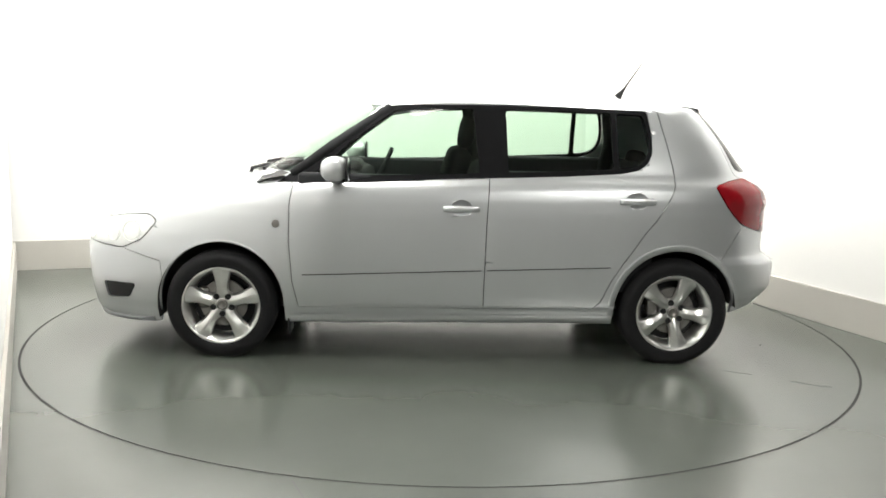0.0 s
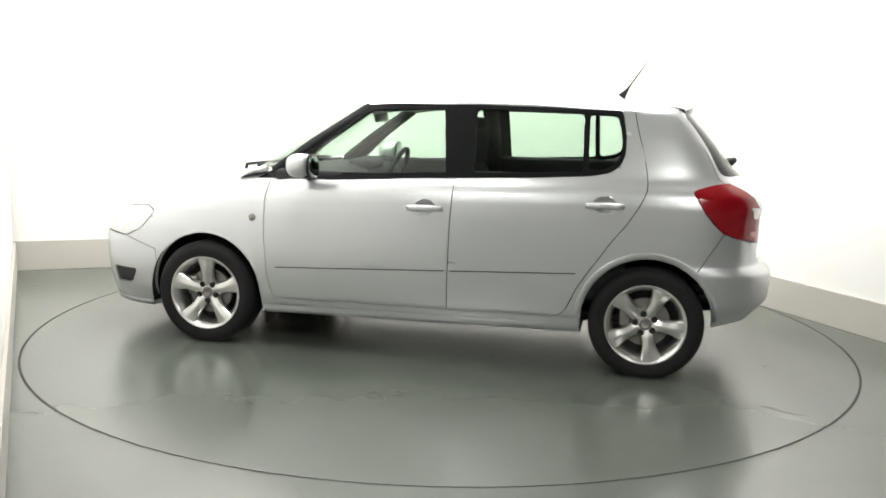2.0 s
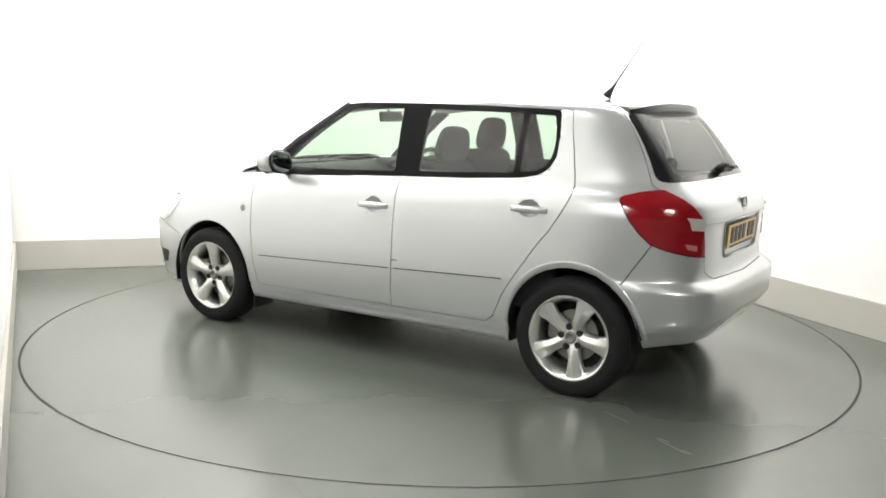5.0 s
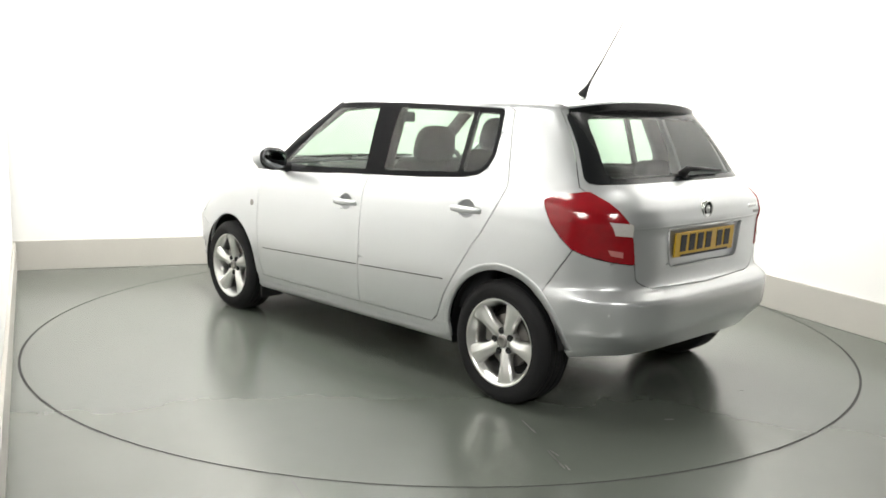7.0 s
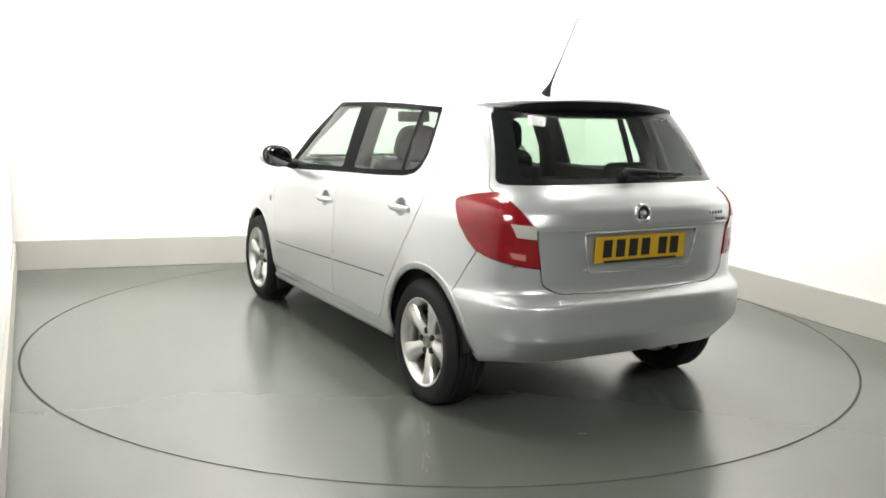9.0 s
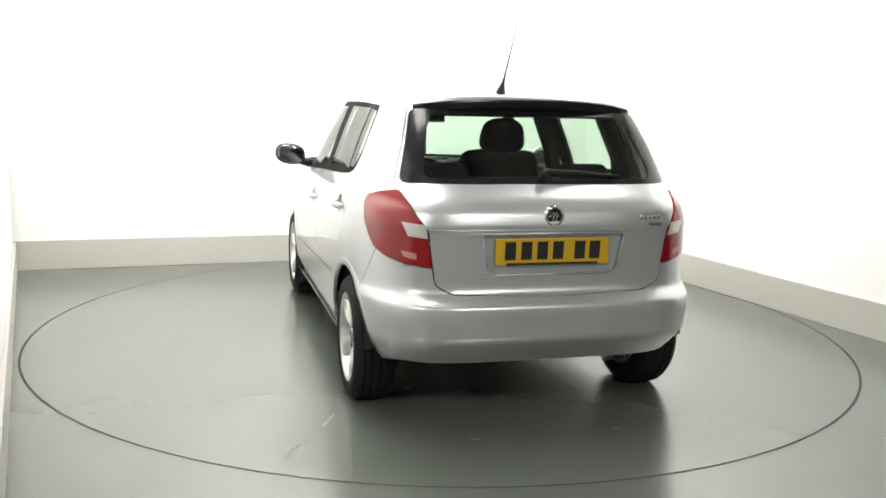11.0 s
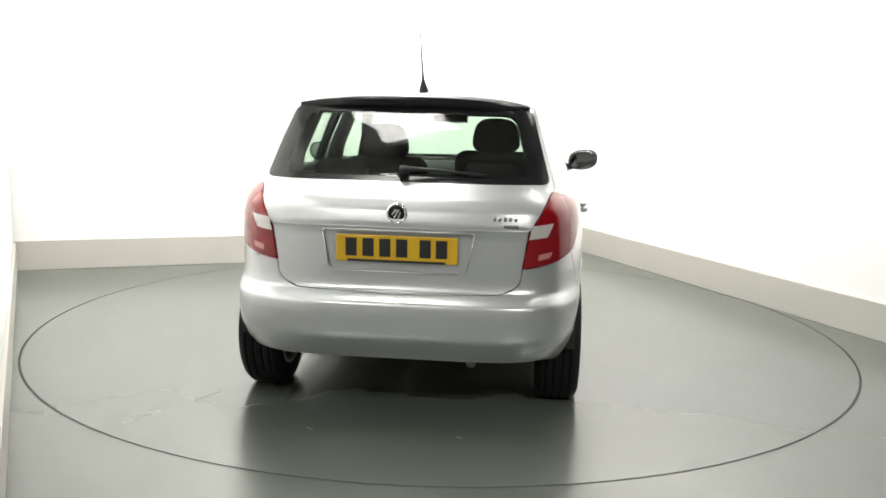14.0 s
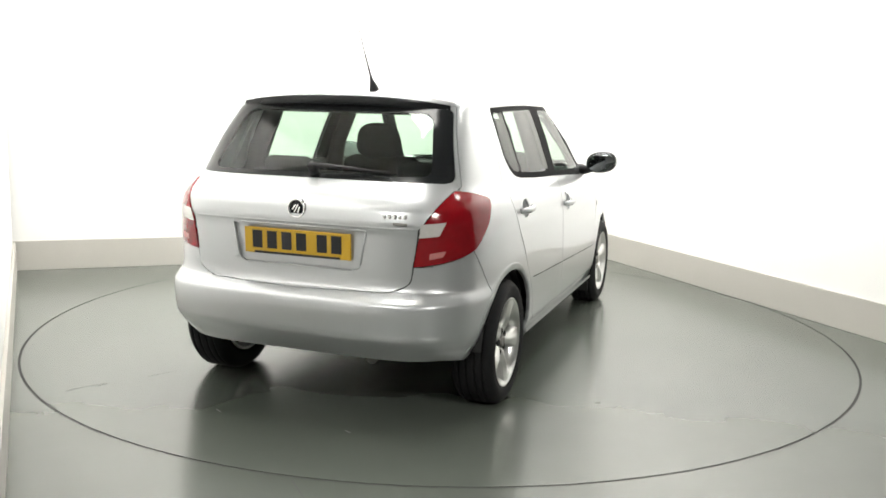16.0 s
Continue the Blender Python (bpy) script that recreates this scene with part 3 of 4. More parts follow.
def build_car():
    car = tagged(new("car"), "silver five-door hatchback parked on the turntable", "car")
    bm = skin()
    bvh_full = BVHTree.FromBMesh(bm)
    side_x = lambda lo, hi: (lambda c: abs(c.y) > 0.36 and lo < c.x < hi)
    for cx in (0.0, WB):
        cut(bm, arch(cx), "y", lambda c: abs(c.y) > 0.45, closed=False)
    for poly in (DLO, PANE_F, PANE_R, PANE_Q, DOOR_F, DOOR_R):
        cut(bm, poly, "y", on_side)
    for c_ in CUPS:
        cut(bm, cup_ring(*c_), "y", on_side)
    for poly in (HEAD, FOG):
        cut(bm, poly, "y", side_x(2.6, 9))
    cut(bm, BUMP_F, "y", side_x(2.6, 9), closed=False)
    cut(bm, [(2.775, 0.1), (2.775, 0.3)], "y", side_x(2.6, 9), closed=False)
    cut(bm, TAIL_SIDE, "y", lambda c: abs(c.y) > 0.36 and c.x < 0)
    cut(bm, BUMP_R_SIDE, "y", lambda c: abs(c.y) > 0.36 and c.x < 0, closed=False)
    for poly in (TAIL_REAR, [(-y, z) for y, z in TAIL_REAR], RWIN, RPANE, HATCH, RECESS):
        cut(bm, poly, "x", at_rear)
    cut(bm, WSHIELD, "x", lambda c: c.x > 1.4)
    cut(bm, HOOD, "z", lambda c: c.x > 2.2 and c.z > 0.62)
    bm.normal_update()
    arches = [arch(0.0), arch(WB)]
    kinds = {}
    for f in bm.faces:
        c = f.calc_center_median()
        if abs(c.y) > 0.45 and c.z < 0.66 and any(inside(a, c.x, c.z) for a in arches):
            continue
        if abs(c.y) > 0.6 and any(inside(cup_ring(*q), c.x, c.z) for q in CUPS):
            continue
        kinds.setdefault(face_kind(c, f.normal), []).append(f)

    def panel(kind, name, material, parent=car, label="", gap=0.0022, depth=0.014, push=0.0):
        b2 = subset(bm, kinds.get(kind, []), push)
        if gap or depth:
            finish_panel(b2, gap, depth)
        return part(name, b2, material, parent, label)

    panel("shell", "body", PAINT, label="silver metallic body shell")
    panel("hood", "bonnet", PAINT)
    panel("bumper_f", "front_bumper", PAINT)
    panel("bumper_r", "rear_bumper", PAINT, label="silver painted rear bumper")
    hatch = panel("hatch", "tailgate", PAINT, label="silver tailgate with black-edged rear window")
    panel("recess", "plate_recess", PAINT, hatch, gap=0.0, depth=0.004, push=-0.012)
    panel("rear_surround", "window_border", BLACK_GLOSS, hatch, "black window border", 0.001)
    g = panel("rear_glass", "rear_window", GLASS, hatch, "green-tinted rear window", 0, 0)
    panes = [g]
    panes.append(panel("windscreen", "windscreen", GLASS, car, "green-tinted windscreen", 0, 0))
    doors, lamps_ = {}, {}
    for s, sg in (("l", 1), ("r", -1)):
        for k, nm in (("f", "front_door"), ("r", "rear_door")):
            doors[k + s] = panel("door_%s_%s" % (k, s), nm, PAINT, label="silver %s with black window frame" % nm.replace("_", " "))
        panel("dlo_" + s, "window_frame", BLACK_SEAL, label="satin black side window frame", gap=0.0005, depth=0.02)
        for k, d in (("f", "f"), ("r", "r"), ("q", "r")):
            panes.append(panel("pane_%s_%s" % (k, s), "window_pane", GLASS, doors[d + s], "green-tinted side window", 0, 0))
        lamps_[sg] = panel("head_" + s, "headlight", HEAD_LENS, label="clear headlight", gap=0.0045)
        panel("fog_" + s, "fog_grille", BLACK_PLASTIC, label="black fog lamp grille", push=-0.008)
        tl = panel("tail_" + s, "tail_light", RED_LENS, label="red tail light with clear reversing lens", push=0.006, depth=0.03)
        # clear reversing lens and reflector windows on the tail light
        t_bvh = BVHTree.FromBMesh(bm)
        for nm, pts in (("reversing_lens", [(0.648, 0.905), (0.560, 0.898), (0.549, 0.842), (0.624, 0.850)]), ("fog_lens", [(0.648, 0.786), (0.592, 0.776), (0.590, 0.750), (0.638, 0.760)])):
            b2 = bmesh.new()
            rows = []
            for i in range(7):
                row = []
                for j in range(4):
                    a = Vector(pts[0]).lerp(Vector(pts[1]), i / 6)
                    b = Vector(pts[3]).lerp(Vector(pts[2]), i / 6)
                    q = a.lerp(b, j / 3)
                    for k in range(6):
                        hit, nrm, _, _ = t_bvh.ray_cast(Vector((-2, q.x * sg + 0.0007 * k, q.y + 0.0004 * k)), Vector((1, 0, 0)))
                        if hit is not None and hit.x < 0.2:
                            break
                    row.append(b2.verts.new((hit if hit else Vector((-0.5, q.x * sg, q.y))) + (nrm * 0.0085 if hit else Vector())))
                rows.append(row)
            for a, b in zip(rows, rows[1:]):
                for j in range(3):
                    b2.faces.new((a[j], b[j], b[j + 1], a[j + 1]) if sg < 0 else (a[j + 1], b[j + 1], b[j], a[j]))
            part(nm, b2, CLEAR_LENS if nm == "reversing_lens" else PINK_LENS, tl, "clear ribbed lens")
    for p in panes:
        p.visible_shadow = False

    def skin_point(x, z, s, off=0.0):
        for k in range(6):
            hit, nrm, _, _ = bvh_full.ray_cast(Vector((x + 0.0007 * k, 2.0 * s, z + 0.0004 * k)), Vector((0, -s, 0)))
            if hit is not None and hit.y * s > 0.2:
                break
        if hit is None or hit.y * s < 0.2:
            return Vector((x, 0.8 * s, z)), Vector((0, s, 0))
        return hit + nrm * off, nrm

    # wheel arch liners, lips and sills
    for cx in (0.0, WB):
        for s in (1, -1):
            bm2 = bmesh.new()
            rows = []
            for k in range(25):
                a = math.pi * (k / 24 * (1.06 if cx == 0.0 else 1.16) - 0.08)
                x, z = cx + 0.345 * math.cos(a), 0.300 + 0.345 * math.sin(a)
                rows.append([bm2.verts.new((x, y * s, z)) for y in (0.775, 0.60, 0.48)] + [bm2.verts.new((cx + 0.1 * math.cos(a), 0.47 * s, 0.3 + 0.1 * math.sin(a)))])
            for a, b in zip(rows, rows[1:]):
                for j in range(3):
                    bm2.faces.new((a[j], a[j + 1], b[j + 1], b[j]))
            part("arch_liner", bm2, BLACK_PLASTIC, car, "black wheel arch liner")
            wide = 0.036 if cx == 0.0 else 0.014
            # flat flare round the arch, proud at its inner edge
            bm2 = bmesh.new()
            rows = []
            for k in range(37):
                a = math.pi * (k / 36 * (1.015 if cx == 0.0 else 1.04) - 0.03)
                ring = []
                for q, off in ((wide, -0.002), (wide - 0.003, 0.0022), (wide - 0.007, 0.0020), (0.001, 0.0008), (-0.001, -0.014)):
                    p, n_ = skin_point(cx + (ARCH_R + max(q, 0.002)) * math.cos(a), max(0.225, 0.300 + (ARCH_R + max(q, 0.002)) * math.sin(a)), s, 0.0)
                    ring.append(bm2.verts.new((p.x, p.y + s * off, p.z)))
                rows.append(ring)
            for a, b in zip(rows, rows[1:]):
                for j in range(4):
                    bm2.faces.new((a[j], a[j + 1], b[j + 1], b[j]))
            bmesh.ops.recalc_face_normals(bm2, faces=bm2.faces)
            if sum(f_.normal.y * s for f_ in bm2.faces) < 0:
                bmesh.ops.reverse_faces(bm2, faces=bm2.faces)
            part("arch_lip", bm2, PAINT, car)
    for s in (1, -1):
        bm2 = bmesh.new()
        rows = []
        for k in range(21):
            x = 2.10 - (2.10 - 0.36) * k / 20
            zb = 0.200 + 0.02 * k / 20
            rows.append([bm2.verts.new((x, y * s, zb + z)) for y, z in ((0.60, 0.01), (0.745, -0.005), (0.775, 0.005), (0.792, 0.03), (0.794, 0.05))])
        for a, b in zip(rows, rows[1:]):
            for j in range(4):
                bm2.faces.new((a[j], a[j + 1], b[j + 1], b[j]))
        bmesh.ops.recalc_face_normals(bm2, faces=bm2.faces)
        part("sill", bm2, PAINT, car)
        # dark line along the doors for the shade in the moulding's groove
        for x0, x1, d in ((2.03, 1.066, "f"), (1.034, 0.37, "r")):
            bm2 = bmesh.new()
            pts = [skin_point(x0 + (x1 - x0) * k / 12, 0.470 + (2.03 - (x0 + (x1 - x0) * k / 12)) * 0.043, s, 0.0)[0] for k in range(13)]
            tube(bm2, pts, [0.0028] * 13, 6)
            part("groove_shade_line", bm2, SEAM_M, doors[d + ("l" if s > 0 else "r")], "thin dark line for the shade in the moulding groove")
        # door handles
        for (hx, hz), d in zip(CUPS, "fr"):
            bm2 = bmesh.new()
            p, n_ = skin_point(hx, hz, s, 0.0)
            ring = [bm2.verts.new(skin_point(qx, qz, s, -0.004)[0]) for qx, qz in cup_ring(hx, hz, 24, 1.14)]
            collar = [bm2.verts.new(skin_point(qx, qz, s, -0.005)[0]) for qx, qz in cup_ring(hx, hz, 24, 1.8)]
            ctr = bm2.verts.new(p - n_ * 0.034)
            mid = [bm2.verts.new(v.co.lerp(p, 0.30) - n_ * 0.024) for v in ring]
            for k in range(24):
                j = (k + 1) % 24
                bm2.faces.new((collar[k], collar[j], ring[j], ring[k]))
                bm2.faces.new((ring[k], ring[j], mid[j], mid[k]))
                bm2.faces.new((mid[k], mid[j], ctr))
            bmesh.ops.recalc_face_normals(bm2, faces=bm2.faces)
            # greyer than the body paint: the cup's shade is in its colour
            cup = part("handle_recess", bm2, CUP_SHADE, doors[d + ("l" if s > 0 else "r")], "recess behind the handle, coloured darker for its shade")
            bm2 = bmesh.new()
            rows = []
            for k in range(13):
                u = k / 12
                x = hx + 0.098 - 0.196 * u
                q, n2 = skin_point(x, hz - 0.004, s, 0.0)
                out = 0.006 + 0.026 * math.sin(math.pi * min(1, max(0, u * 1.0))) ** 0.5
                hh = 0.013 + 0.004 * math.sin(math.pi * u)
                rows.append([bm2.verts.new(q + n2 * (out + dy) + Vector((0, 0, dz * hh))) for dy, dz in ((-0.010, -0.8), (0.0, -1), (0.006, -0.6), (0.007, 0.4), (0.0, 1), (-0.010, 0.8))])
            for a, b in zip(rows, rows[1:]):
                for j in range(6):
                    bm2.faces.new((a[j], a[(j + 1) % 6], b[(j + 1) % 6], b[j]))
            bm2.faces.new(rows[0])
            bm2.faces.new(rows[-1][::-1])
            bmesh.ops.recalc_face_normals(bm2, faces=bm2.faces)
            part("door_handle", bm2, PAINT, doors[d + ("l" if s > 0 else "r")], "silver pull handle")
        # reflector rings behind the headlight lens
        for cx_, cz_, rr in ((2.965, 0.672, 0.052), (3.075, 0.655, 0.040)):
            bm2 = bmesh.new()
            pts = [skin_point(cx_ + rr * math.cos(2 * math.pi * k / 20), cz_ + rr * math.sin(2 * math.pi * k / 20), s, 0.001)[0] for k in range(21)]
            tube(bm2, pts, [0.0018] * 21, 6)
            part("reflector_ring", bm2, ALLOY, lamps_[s], "bright reflector ring")
        # small round marker on the front wing
        bm2 = bmesh.new()
        p, n_ = skin_point(2.17, 0.742, s, 0.0)
        lathe(bm2, [(0, 0.004), (0.017, 0.004), (0.021, 0.001), (0.021, -0.004)], 24, "y", p.x, 0, p.z)
        for v in bm2.verts:
            v.co.y = p.y + v.co.y * s
        bmesh.ops.recalc_face_normals(bm2, faces=bm2.faces)
        part("side_badge", bm2, STEEL, car, "small round wing badge")
        # wing mirror
        f = lambda a, e: math.copysign(abs(a) ** e, a)
        bm2 = bmesh.new()
        bmesh.ops.create_uvsphere(bm2, u_segments=28, v_segments=18, radius=1)
        for v in bm2.verts:
            x, y, z = v.co
            x = f(x, 0.75)
            v.co = Vector((1.838 + 0.085 * x * (1.0 if x > 0 else 0.70), s * (0.884 + 0.096 * f(y * s, 0.8)), 1.045 + 0.067 * f(z, 0.8) + 0.010 * y * s))
        mir = part("wing_mirror", bm2, PAINT, car, "silver wing mirror with black foot")
        for nm, mt, xx, th, q, lb in (("mirror_rim", BLACK_PLASTIC, 1.784, 0.012, 1.0, "black rear rim"), ("mirror_glass", CHROME_DARK, 1.776, 0.008, 0.86, "mirror glass")):
            bm2 = bmesh.new()
            bmesh.ops.create_uvsphere(bm2, u_segments=28, v_segments=12, radius=1)
            for v in bm2.verts:
                x, y, z = v.co
                v.co = Vector((xx + th * x, s * (0.884 + 0.096 * q * f(y * s, 0.8)), 1.045 + 0.067 * q * f(z, 0.8) + 0.010 * y * s))
            part(nm, bm2, mt, mir, lb)
        bm2 = bmesh.new()
        tube(bm2, [(1.85, s * 0.735, 0.985), (1.845, s * 0.79, 0.992), (1.838, s * 0.84, 1.005), (1.835, s * 0.88, 1.01)], [0.035, 0.026, 0.022, 0.03], 10)
        box(bm2, 1.836, s * 0.875, 0.993, 0.085, 0.12, 0.016, 0.008)
        part("mirror_foot", bm2, BLACK_PLASTIC, mir, "black plastic foot")
    for cx in (0.0, WB):
        for s in (1, -1):
            build_wheel(car, cx, s)

    # underbody, axle and exhaust
    bm2 = bmesh.new()
    box(bm2, 1.35, 0, 0.245, 3.2, 1.0, 0.05, 0.015)
    box(bm2, 1.23, 0, 0.25, 1.70, 1.50, 0.05, 0.015)
    box(bm2, -0.38, 0, 0.40, 0.30, 1.1, 0.05, 0.02)
    part("underbody", bm2, BLACK_PLASTIC, car, "black underbody")
    bm2 = bmesh.new()
    tube(bm2, [(0, -0.7, 0.27), (0, 0.7, 0.27)], [0.03, 0.03], 10)
    part("rear_axle", bm2, BLACK_PLASTIC, car)
    bm2 = bmesh.new()
    tube(bm2, [(2.0, -0.1, 0.19), (1.2, 0.1, 0.19), (0.2, 0.1, 0.19)], [0.028] * 3, 10)
    tube(bm2, [(-0.2, -0.32, 0.285), (-0.38, -0.32, 0.29), (-0.50, -0.32, 0.280)], [0.024] * 3, 12)
    part("exhaust_pipe", bm2, STEEL, car, "steel exhaust pipe")
    bm2 = bmesh.new()
    box(bm2, -0.12, -0.28, 0.275, 0.32, 0.4, 0.13, 0.05)
    part("silencer", bm2, STEEL, car)
    for s in (1, -1):
        bm2 = bmesh.new()
        box(bm2, 2.105, 0.70 * s, 0.175, 0.012, 0.16, 0.09, 0.004)
        part("mud_flap", bm2, BLACK_PLASTIC, car)

    # cowl, front wipers
    bm2 = bmesh.new()
    rows = []
    for k in range(17):
        y = -0.70 + 1.40 * k / 16
        bow = 0.17 * (abs(y) / 0.70) ** 2.2
        rows.append([bm2.verts.new((x - bow, y, z - 0.02 * (abs(y) / 0.7) ** 2)) for x, z in ((2.45, 0.972), (2.40, 0.994), (2.32, 1.010), (2.28, 1.026))])
    for a, b in zip(rows, rows[1:]):
        for j in range(3):
            bm2.faces.new((a[j], b[j], b[j + 1], a[j + 1]))
    bmesh.ops.recalc_face_normals(bm2, faces=bm2.faces)
    part("cowl", bm2, BLACK_PLASTIC, car, "black plastic cowl under the windscreen")
    for y0, y1 in ((0.45, -0.1), (-0.12, -0.62)):
        bm2 = bmesh.new()
        tube(bm2, [(2.36, y0, 0.985), (2.355, y0, 1.010), (2.31, (y0 + y1) / 2, 1.013), (2.25, y1, 1.005)], [0.012, 0.010, 0.007, 0.005], 8)
        box(bm2, 2.29, (y0 + y1) / 2, 1.008, 0.010, abs(y1 - y0) * 0.95, 0.018, 0.003)
        part("front_wiper", bm2, BLACK_PLASTIC, car)

    # roof spoiler
    bm2 = bmesh.new()
    rows = []
    for k in range(33):
        y = -0.530 + 1.06 * k / 32
        q = abs(y) / 0.530
        bow = 0.060 * q ** 4
        drop = 0.034 * q ** 2.6
        rows.append([bm2.verts.new((x + bow, y * (0.82 if x > 0 else 0.90 if x > -0.1 else 1.0), z - drop)) for x, z in ((0.08, 1.425), (-0.02, 1.438), (-0.12, 1.443), (-0.185, 1.436), (-0.198, 1.430), (-0.201, 1.422))])
    for a, b in zip(rows, rows[1:]):
        for j in range(5):
            bm2.faces.new((a[j], b[j], b[j + 1], a[j + 1]))
    bmesh.ops.recalc_face_normals(bm2, faces=bm2.faces)
    sp = part("roof_spoiler", bm2, PAINT, car, "silver roof spoiler with dark trailing face")
    bm2 = bmesh.new()
    rows = []
    for k in range(33):
        y = -0.532 + 1.064 * k / 32
        q = abs(y) / 0.532
        bow = 0.060 * q ** 4
        drop = 0.034 * q ** 2.6
        rows.append([bm2.verts.new((x + bow, y, z - drop)) for x, z in ((-0.2005, 1.4215), (-0.206, 1.400), (-0.200, 1.380), (-0.16, 1.362))])
    for a, b in zip(rows, rows[1:]):
        for j in range(3):
            bm2.faces.new((a[j], b[j], b[j + 1], a[j + 1]))
    bmesh.ops.recalc_face_normals(bm2, faces=bm2.faces)
    part("spoiler_edge", bm2, BLACK_GLOSS, sp, "dark trailing edge")
    # aerial
    bm2 = bmesh.new()
    tube(bm2, [(0.20, 0, 1.455), (0.185, 0, 1.478), (0.165, 0, 1.505), (0.150, 0, 1.53)], [0.026, 0.017, 0.008, 0.006], 12)
    aer = part("aerial", bm2, BLACK_PLASTIC, car, "black whip aerial on the roof")
    bm2 = bmesh.new()
    tube(bm2, [(0.150, 0, 1.53), (0.08, 0, 1.635)], [0.0055, 0.004], 8)
    part("aerial_stem", bm2, BLACK_PLASTIC, aer)
    bm2 = bmesh.new()
    tube(bm2, [(0.08, 0, 1.635), (-0.045, 0, 1.832)], [0.0032, 0.0024], 6)
    part("aerial_rod", bm2, BLACK_SEAL, aer, "thin dark aerial rod")

    # tailgate furniture
    def rear_point(y, z, off=0.0):
        for k in range(6):
            hit, nrm, _, _ = bvh_full.ray_cast(Vector((-2, y + 0.0007 * k, z + 0.0004 * k)), Vector((1, 0, 0)))
            if hit is not None and hit.x < 0.2:
                break
        return hit + nrm * off, nrm
    bm2 = bmesh.new()
    rows = []
    for k in range(25):
        y = -0.545 + 1.09 * k / 24
        rows.append([bm2.verts.new(rear_point(y, z, o)[0]) for z, o in ((0.880, 0.0005), (0.878, 0.002), (0.872, 0.002), (0.869, 0.000))])
    for a, b in zip(rows, rows[1:]):
        for j in range(3):
            bm2.faces.new((a[j], b[j], b[j + 1], a[j + 1]))
    bmesh.ops.recalc_face_normals(bm2, faces=bm2.faces)
    part("tailgate_crease", bm2, PAINT, hatch)
    # frame of the plate recess
    bm2 = bmesh.new()
    rim_pts = [rear_point(y, z, 0.004)[0] for y, z in RECESS]
    for a, b in zip(rim_pts, rim_pts[1:] + rim_pts[:1]):
        if (a - b).length > 1e-4:
            tube(bm2, [a, b], [0.0035, 0.0035], 6)
    part("recess_rim", bm2, PAINT, hatch)
    plate_m = Matrix.Translation((-0.580, 0.005, 0.783)) @ pose(0, 0, 0, 0, -3, 0)
    bm2 = bmesh.new()
    box(bm2, 0, 0, 0, 0.008, 0.520, 0.116, 0.003, plate_m)
    plate = part("number_plate", bm2, PLATE_Y, hatch, "yellow rear number plate with dark bars", smooth=False)
    for cy in (0.190, 0.117, 0.045, -0.027, -0.127, -0.196):
        bm2 = bmesh.new()
        box(bm2, -0.005, cy + 0.004, 0.006, 0.003, 0.048, 0.078, 0.0, plate_m)
        part("plate_bar", bm2, PLATE_B, plate, smooth=False)
    bm2 = bmesh.new()
    box(bm2, -0.005, 0.0, -0.052, 0.003, 0.42, 0.010, 0.0, plate_m)
    part("plate_footer", bm2, PLATE_B, plate, "thin dark strip along the foot", smooth=False)
    bm2 = bmesh.new()
    p, n_ = rear_point(0.006, 0.935)
    lathe(bm2, [(0, 0.004), (0.034, 0.004), (0.036, 0.009), (0.042, 0.009), (0.046, 0.0), (0.046, -0.006)], 36, "x")
    for v in bm2.verts:
        v.co = Vector((p.x - v.co.x, p.y + v.co.y, p.z + v.co.z))
    bmesh.ops.recalc_face_normals(bm2, faces=bm2.faces)
    bdg = part("badge", bm2, CHROME, hatch, "round chrome badge")
    bm2 = bmesh.new()
    lathe(bm2, [(0, 0.0055), (0.033, 0.0055), (0.033, 0.003)], 32, "x")
    for v in bm2.verts:
        v.co = Vector((p.x - v.co.x, p.y + v.co.y, p.z + v.co.z))
    bmesh.ops.recalc_face_normals(bm2, faces=bm2.faces)
    part("badge_field", bm2, BLACK_GLOSS, bdg, "black field")
    bm2 = bmesh.new()
    for q in (-0.012, 0.0, 0.011):
        box(bm2, 0, 0, 0, 0.003, 0.007, 0.040 - abs(q), 0.001, pose(p.x - 0.006, p.y + q, p.z + 0.5 * q, 28 + 900 * q, 0, 0))
    part("badge_emblem", bm2, CHROME, bdg)
    for k in range(5):
        bm2 = bmesh.new()
        q, _ = rear_point(-0.405 - 0.022 * k, 0.925, 0.003)
        box(bm2, q.x, q.y, q.z, 0.005, 0.014, 0.018, 0.002)
        part("model_script", bm2, CHROME, hatch, "chrome script bar")
    bm2 = bmesh.new()
    q, _ = rear_point(-0.475, 0.895, 0.003)
    box(bm2, q.x, q.y, q.z, 0.004, 0.065, 0.014, 0.002)
    part("model_script", bm2, STEEL, hatch, "small trim level bar")
    # rear wiper
    bm2 = bmesh.new()
    q0, n0 = rear_point(0.0, 1.085, 0.0)
    tube(bm2, [q0, q0 + n0 * 0.05], [0.024, 0.016], 14)
    q1, q2 = rear_point(-0.16, 1.092, 0.026)[0], rear_point(-0.33, 1.085, 0.016)[0]
    tube(bm2, [q0 + n0 * 0.045, q1, q2], [0.012, 0.008, 0.005], 8)
    a0, a1 = rear_point(-0.06, 1.106, 0.010)[0], rear_point(-0.36, 1.090, 0.008)[0]
    tube(bm2, [a0, a1], [0.006, 0.005], 6)
    part("rear_wiper", bm2, BLACK_PLASTIC, hatch, "black rear wiper")
    # lip under the front bumper
    for sy in (1, -1):
        bm2 = bmesh.new()
        pts = [(x + 0.012, y * sy * 1.005, z_floor(x) + 0.012) for x, y in outline(0.20, 60) if x > 2.80]
        tube(bm2, pts, [0.017] * len(pts), 8)
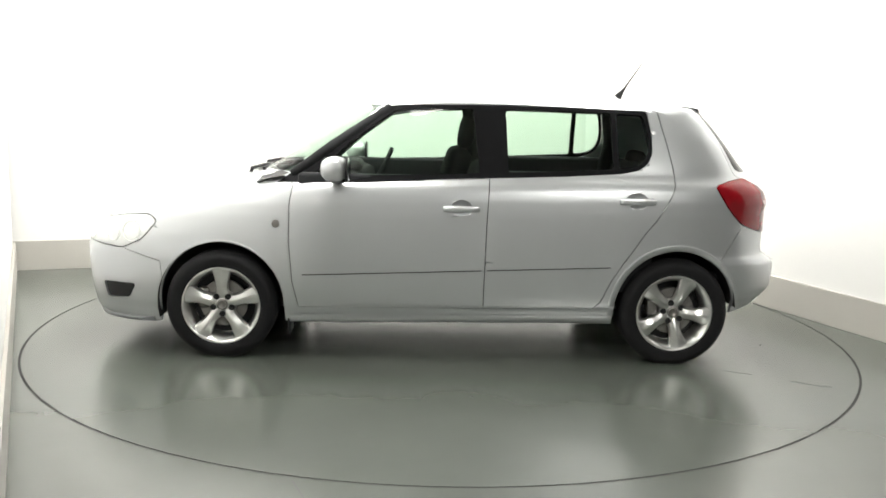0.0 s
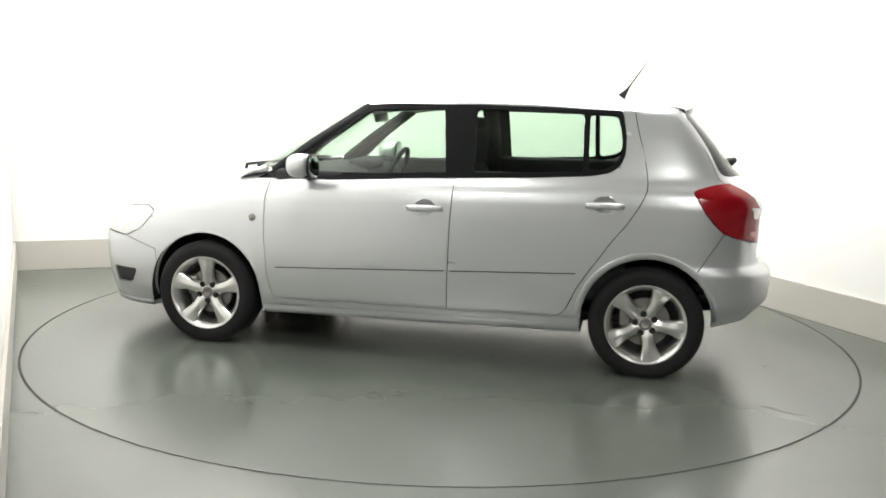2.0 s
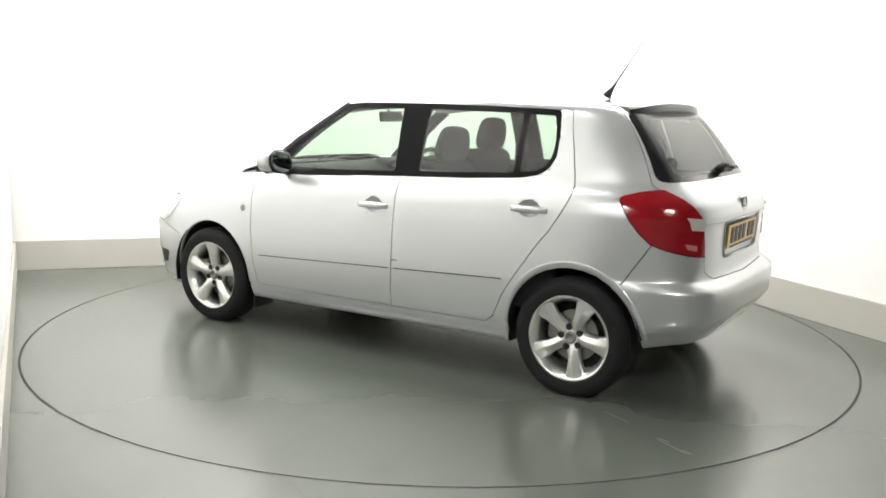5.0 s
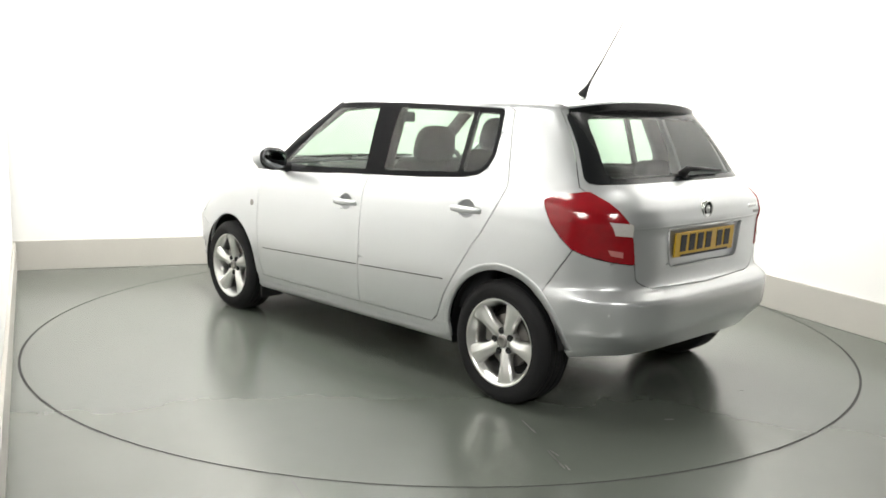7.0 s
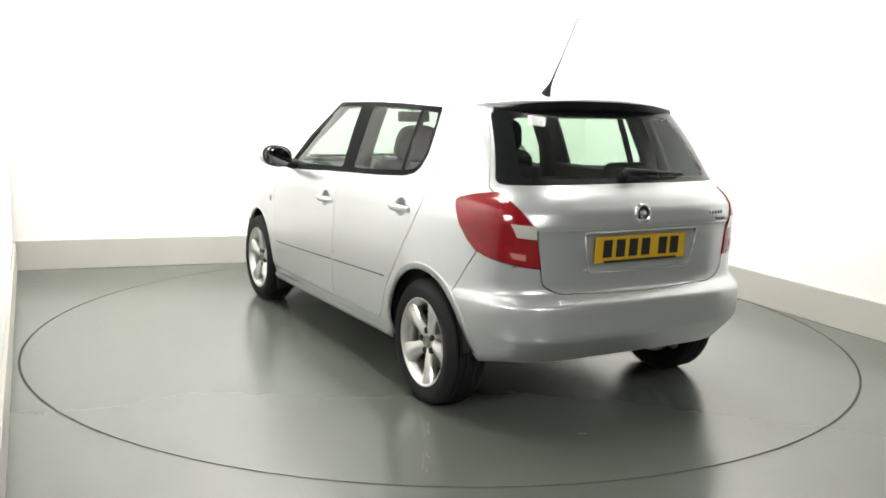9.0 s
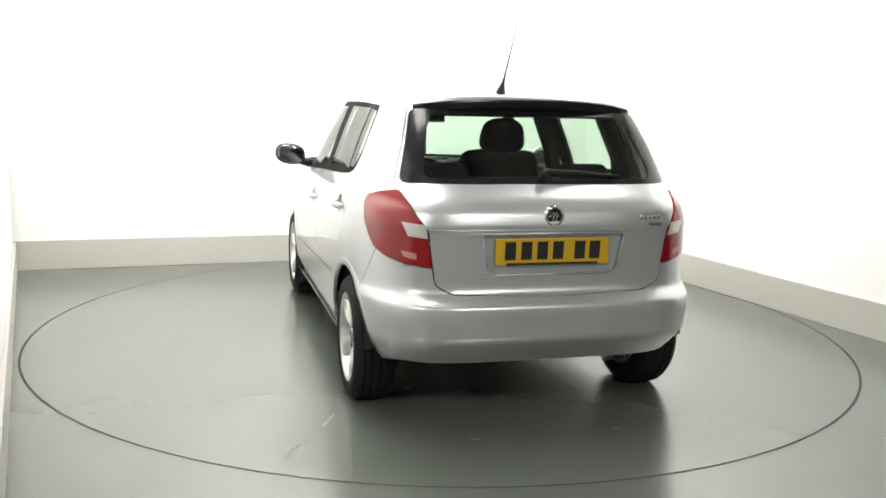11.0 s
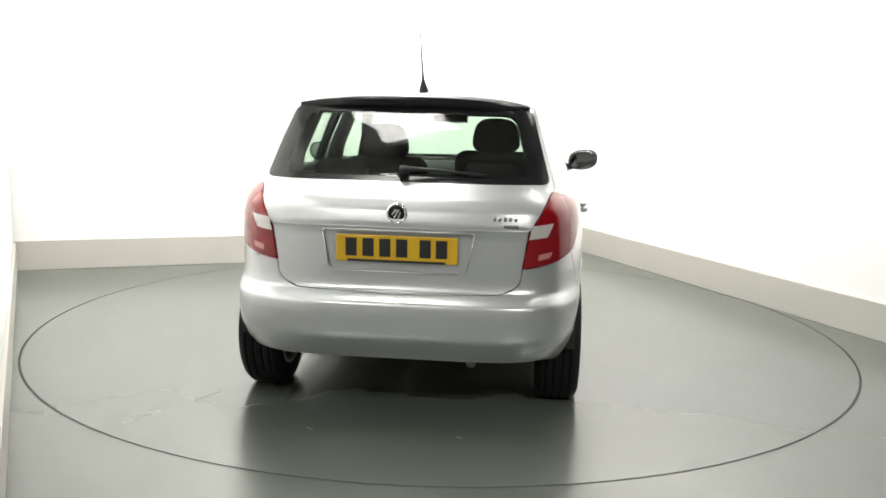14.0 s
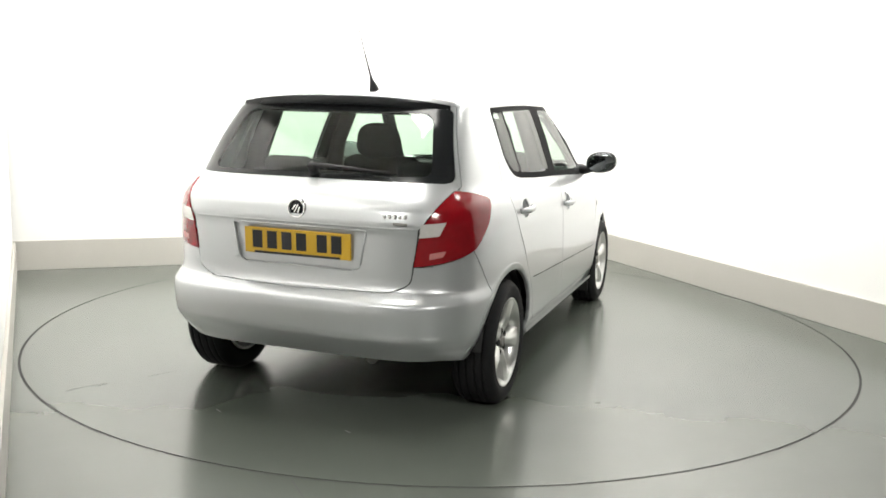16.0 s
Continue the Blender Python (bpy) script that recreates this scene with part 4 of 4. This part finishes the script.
        part("bumper_lip", bm2, LIP_M, car, "darker lip along the bumper foot")

    # ---- cabin ----
    build_seat(car, 1.22, 0.32)
    build_seat(car, 1.34, -0.33, rise=0.045)
    bm2 = bmesh.new()
    cushion(bm2, 0.42, 0, 0.45, 0.50, 1.26, 0.18, -6)
    bench = part("rear_bench", bm2, FABRIC, car, "dark grey fabric rear bench")
    bm2 = bmesh.new()
    cushion(bm2, 0.09, 0, 0.76, 0.15, 1.24, 0.60, -18, 0.06)
    part("bench_back", bm2, FABRIC, bench)
    for y in (0.36, -0.36):
        bm2 = bmesh.new()
        cushion(bm2, -0.02, y, 1.06, 0.09, 0.26, 0.12, -12, 0.045)
        part("rear_headrest", bm2, FABRIC, bench)
    bm2 = bmesh.new()
    box(bm2, -0.17, 0, 1.030, 0.40, 1.16, 0.022, 0.008)
    part("parcel_shelf", bm2, TRIM_IN, car, "dark parcel shelf")
    bm2 = bmesh.new()
    rows = []
    for k in range(13):
        y = -0.66 + 1.32 * k / 12
        rows.append([bm2.verts.new((x - 0.10 * (abs(y) / 0.66) ** 2, y, z)) for x, z in ((2.26, 0.95), (2.20, 0.985), (2.05, 0.992), (1.90, 0.985), (1.82, 0.95), (1.80, 0.85), (1.85, 0.6), (2.0, 0.4))])
    for a, b in zip(rows, rows[1:]):
        for j in range(7):
            bm2.faces.new((a[j], b[j], b[j + 1], a[j + 1]))
    bmesh.ops.recalc_face_normals(bm2, faces=bm2.faces)
    dash = part("dashboard", bm2, TRIM_IN, car, "dark grey dashboard")
    bm2 = bmesh.new()
    cushion(bm2, 1.86, -0.36, 0.985, 0.16, 0.32, 0.07, 0, 0.03)
    part("instrument_hood", bm2, TRIM_IN, dash)
    bm2 = bmesh.new()
    lathe(bm2, [(0.172 + 0.016 * math.cos(a), 0.016 * math.sin(a)) for a in [2 * math.pi * k / 10 for k in range(11)]], 40, "x")
    box(bm2, 0.0, 0, 0, 0.04, 0.15, 0.12, 0.02)
    box(bm2, 0.01, 0, 0, 0.02, 0.34, 0.03, 0.008)
    bmesh.ops.transform(bm2, matrix=pose(1.66, -0.36, 0.93, 0, -24, 0), verts=bm2.verts)
    part("steering_wheel", bm2, TRIM_IN, dash, "black steering wheel")
    bm2 = bmesh.new()
    cushion(bm2, 1.66, 0.0, 1.302, 0.03, 0.23, 0.066, 8, 0.02)
    tube(bm2, [(1.665, 0, 1.31), (1.70, 0, 1.385)], [0.008, 0.008], 8)
    part("inside_mirror", bm2, BLACK_PLASTIC, car, "black interior mirror")
    for s in (1, -1):
        for x0, x1, zt, d in ((2.06, 1.04, 1.012, "f"), (1.03, 0.12, 1.045, "r")):
            bm2 = bmesh.new()
            box(bm2, (x0 + x1) / 2, s * 0.708, zt - 0.33, x0 - x1, 0.06, 0.66, 0.02)
            part("door_card", bm2, TRIM_IN, doors[d + ("l" if s > 0 else "r")], "dark inner door panel")
        for x, lean in ((1.035, 0.02), (0.10, -0.02)):
            bm2 = bmesh.new()
            tube(bm2, [(x + 0.02, s * 0.665, 0.95), (x, s * 0.615, 1.15), (x - lean + 0.03, s * 0.525, 1.37)], [0.055, 0.045, 0.04], 10)
            part("pillar_trim", bm2, TRIM_IN, car)
        bm2 = bmesh.new()
        tube(bm2, [(2.10, s * 0.64, 0.99), (1.89, s * 0.60, 1.15), (1.57, s * 0.52, 1.365)], [0.03, 0.03, 0.03], 8)
        part("pillar_trim", bm2, TRIM_IN, car)
    bm2 = bmesh.new()
    rows = []
    for k in range(13):
        x = 1.62 - (1.62 + 0.10) * k / 12
        rows.append([bm2.verts.new((x, y, 1.425 - 0.06 * (abs(y) / 0.55) ** 3 - 0.05 * abs((x - 0.75) / 0.87) ** 3)) for y in np.linspace(-0.55, 0.55, 11)])
    for a, b in zip(rows, rows[1:]):
        for j in range(10):
            bm2.faces.new((a[j], b[j], b[j + 1], a[j + 1]))
    part("headliner", bm2, HEADLINER, car, "pale grey headliner")
    bm2 = bmesh.new()
    box(bm2, 1.0, 0, 0.30, 2.1, 1.40, 0.04, 0.01)
    box(bm2, -0.15, 0, 0.45, 0.5, 1.1, 0.04, 0.01)
    part("cabin_floor", bm2, FABRIC, car)
    bm.free()
    return car


build_booth()
turntable = build_turntable()
car = build_car()


def motions():
    rows_car, rows_disc = [], []
    for k in range(33):
        t = 0.5 * k
        a = car_angle(t)
        rows_car.append((t, pose(0, 0, 0, 0, 0, a) @ pose(AXLE_X, AXLE_Y, 0)))
        rows_disc.append((t, pose(0, 0, 0, 0, 0, a)))
    walk(car, rows_car)
    walk(turntable, rows_disc)


motions()
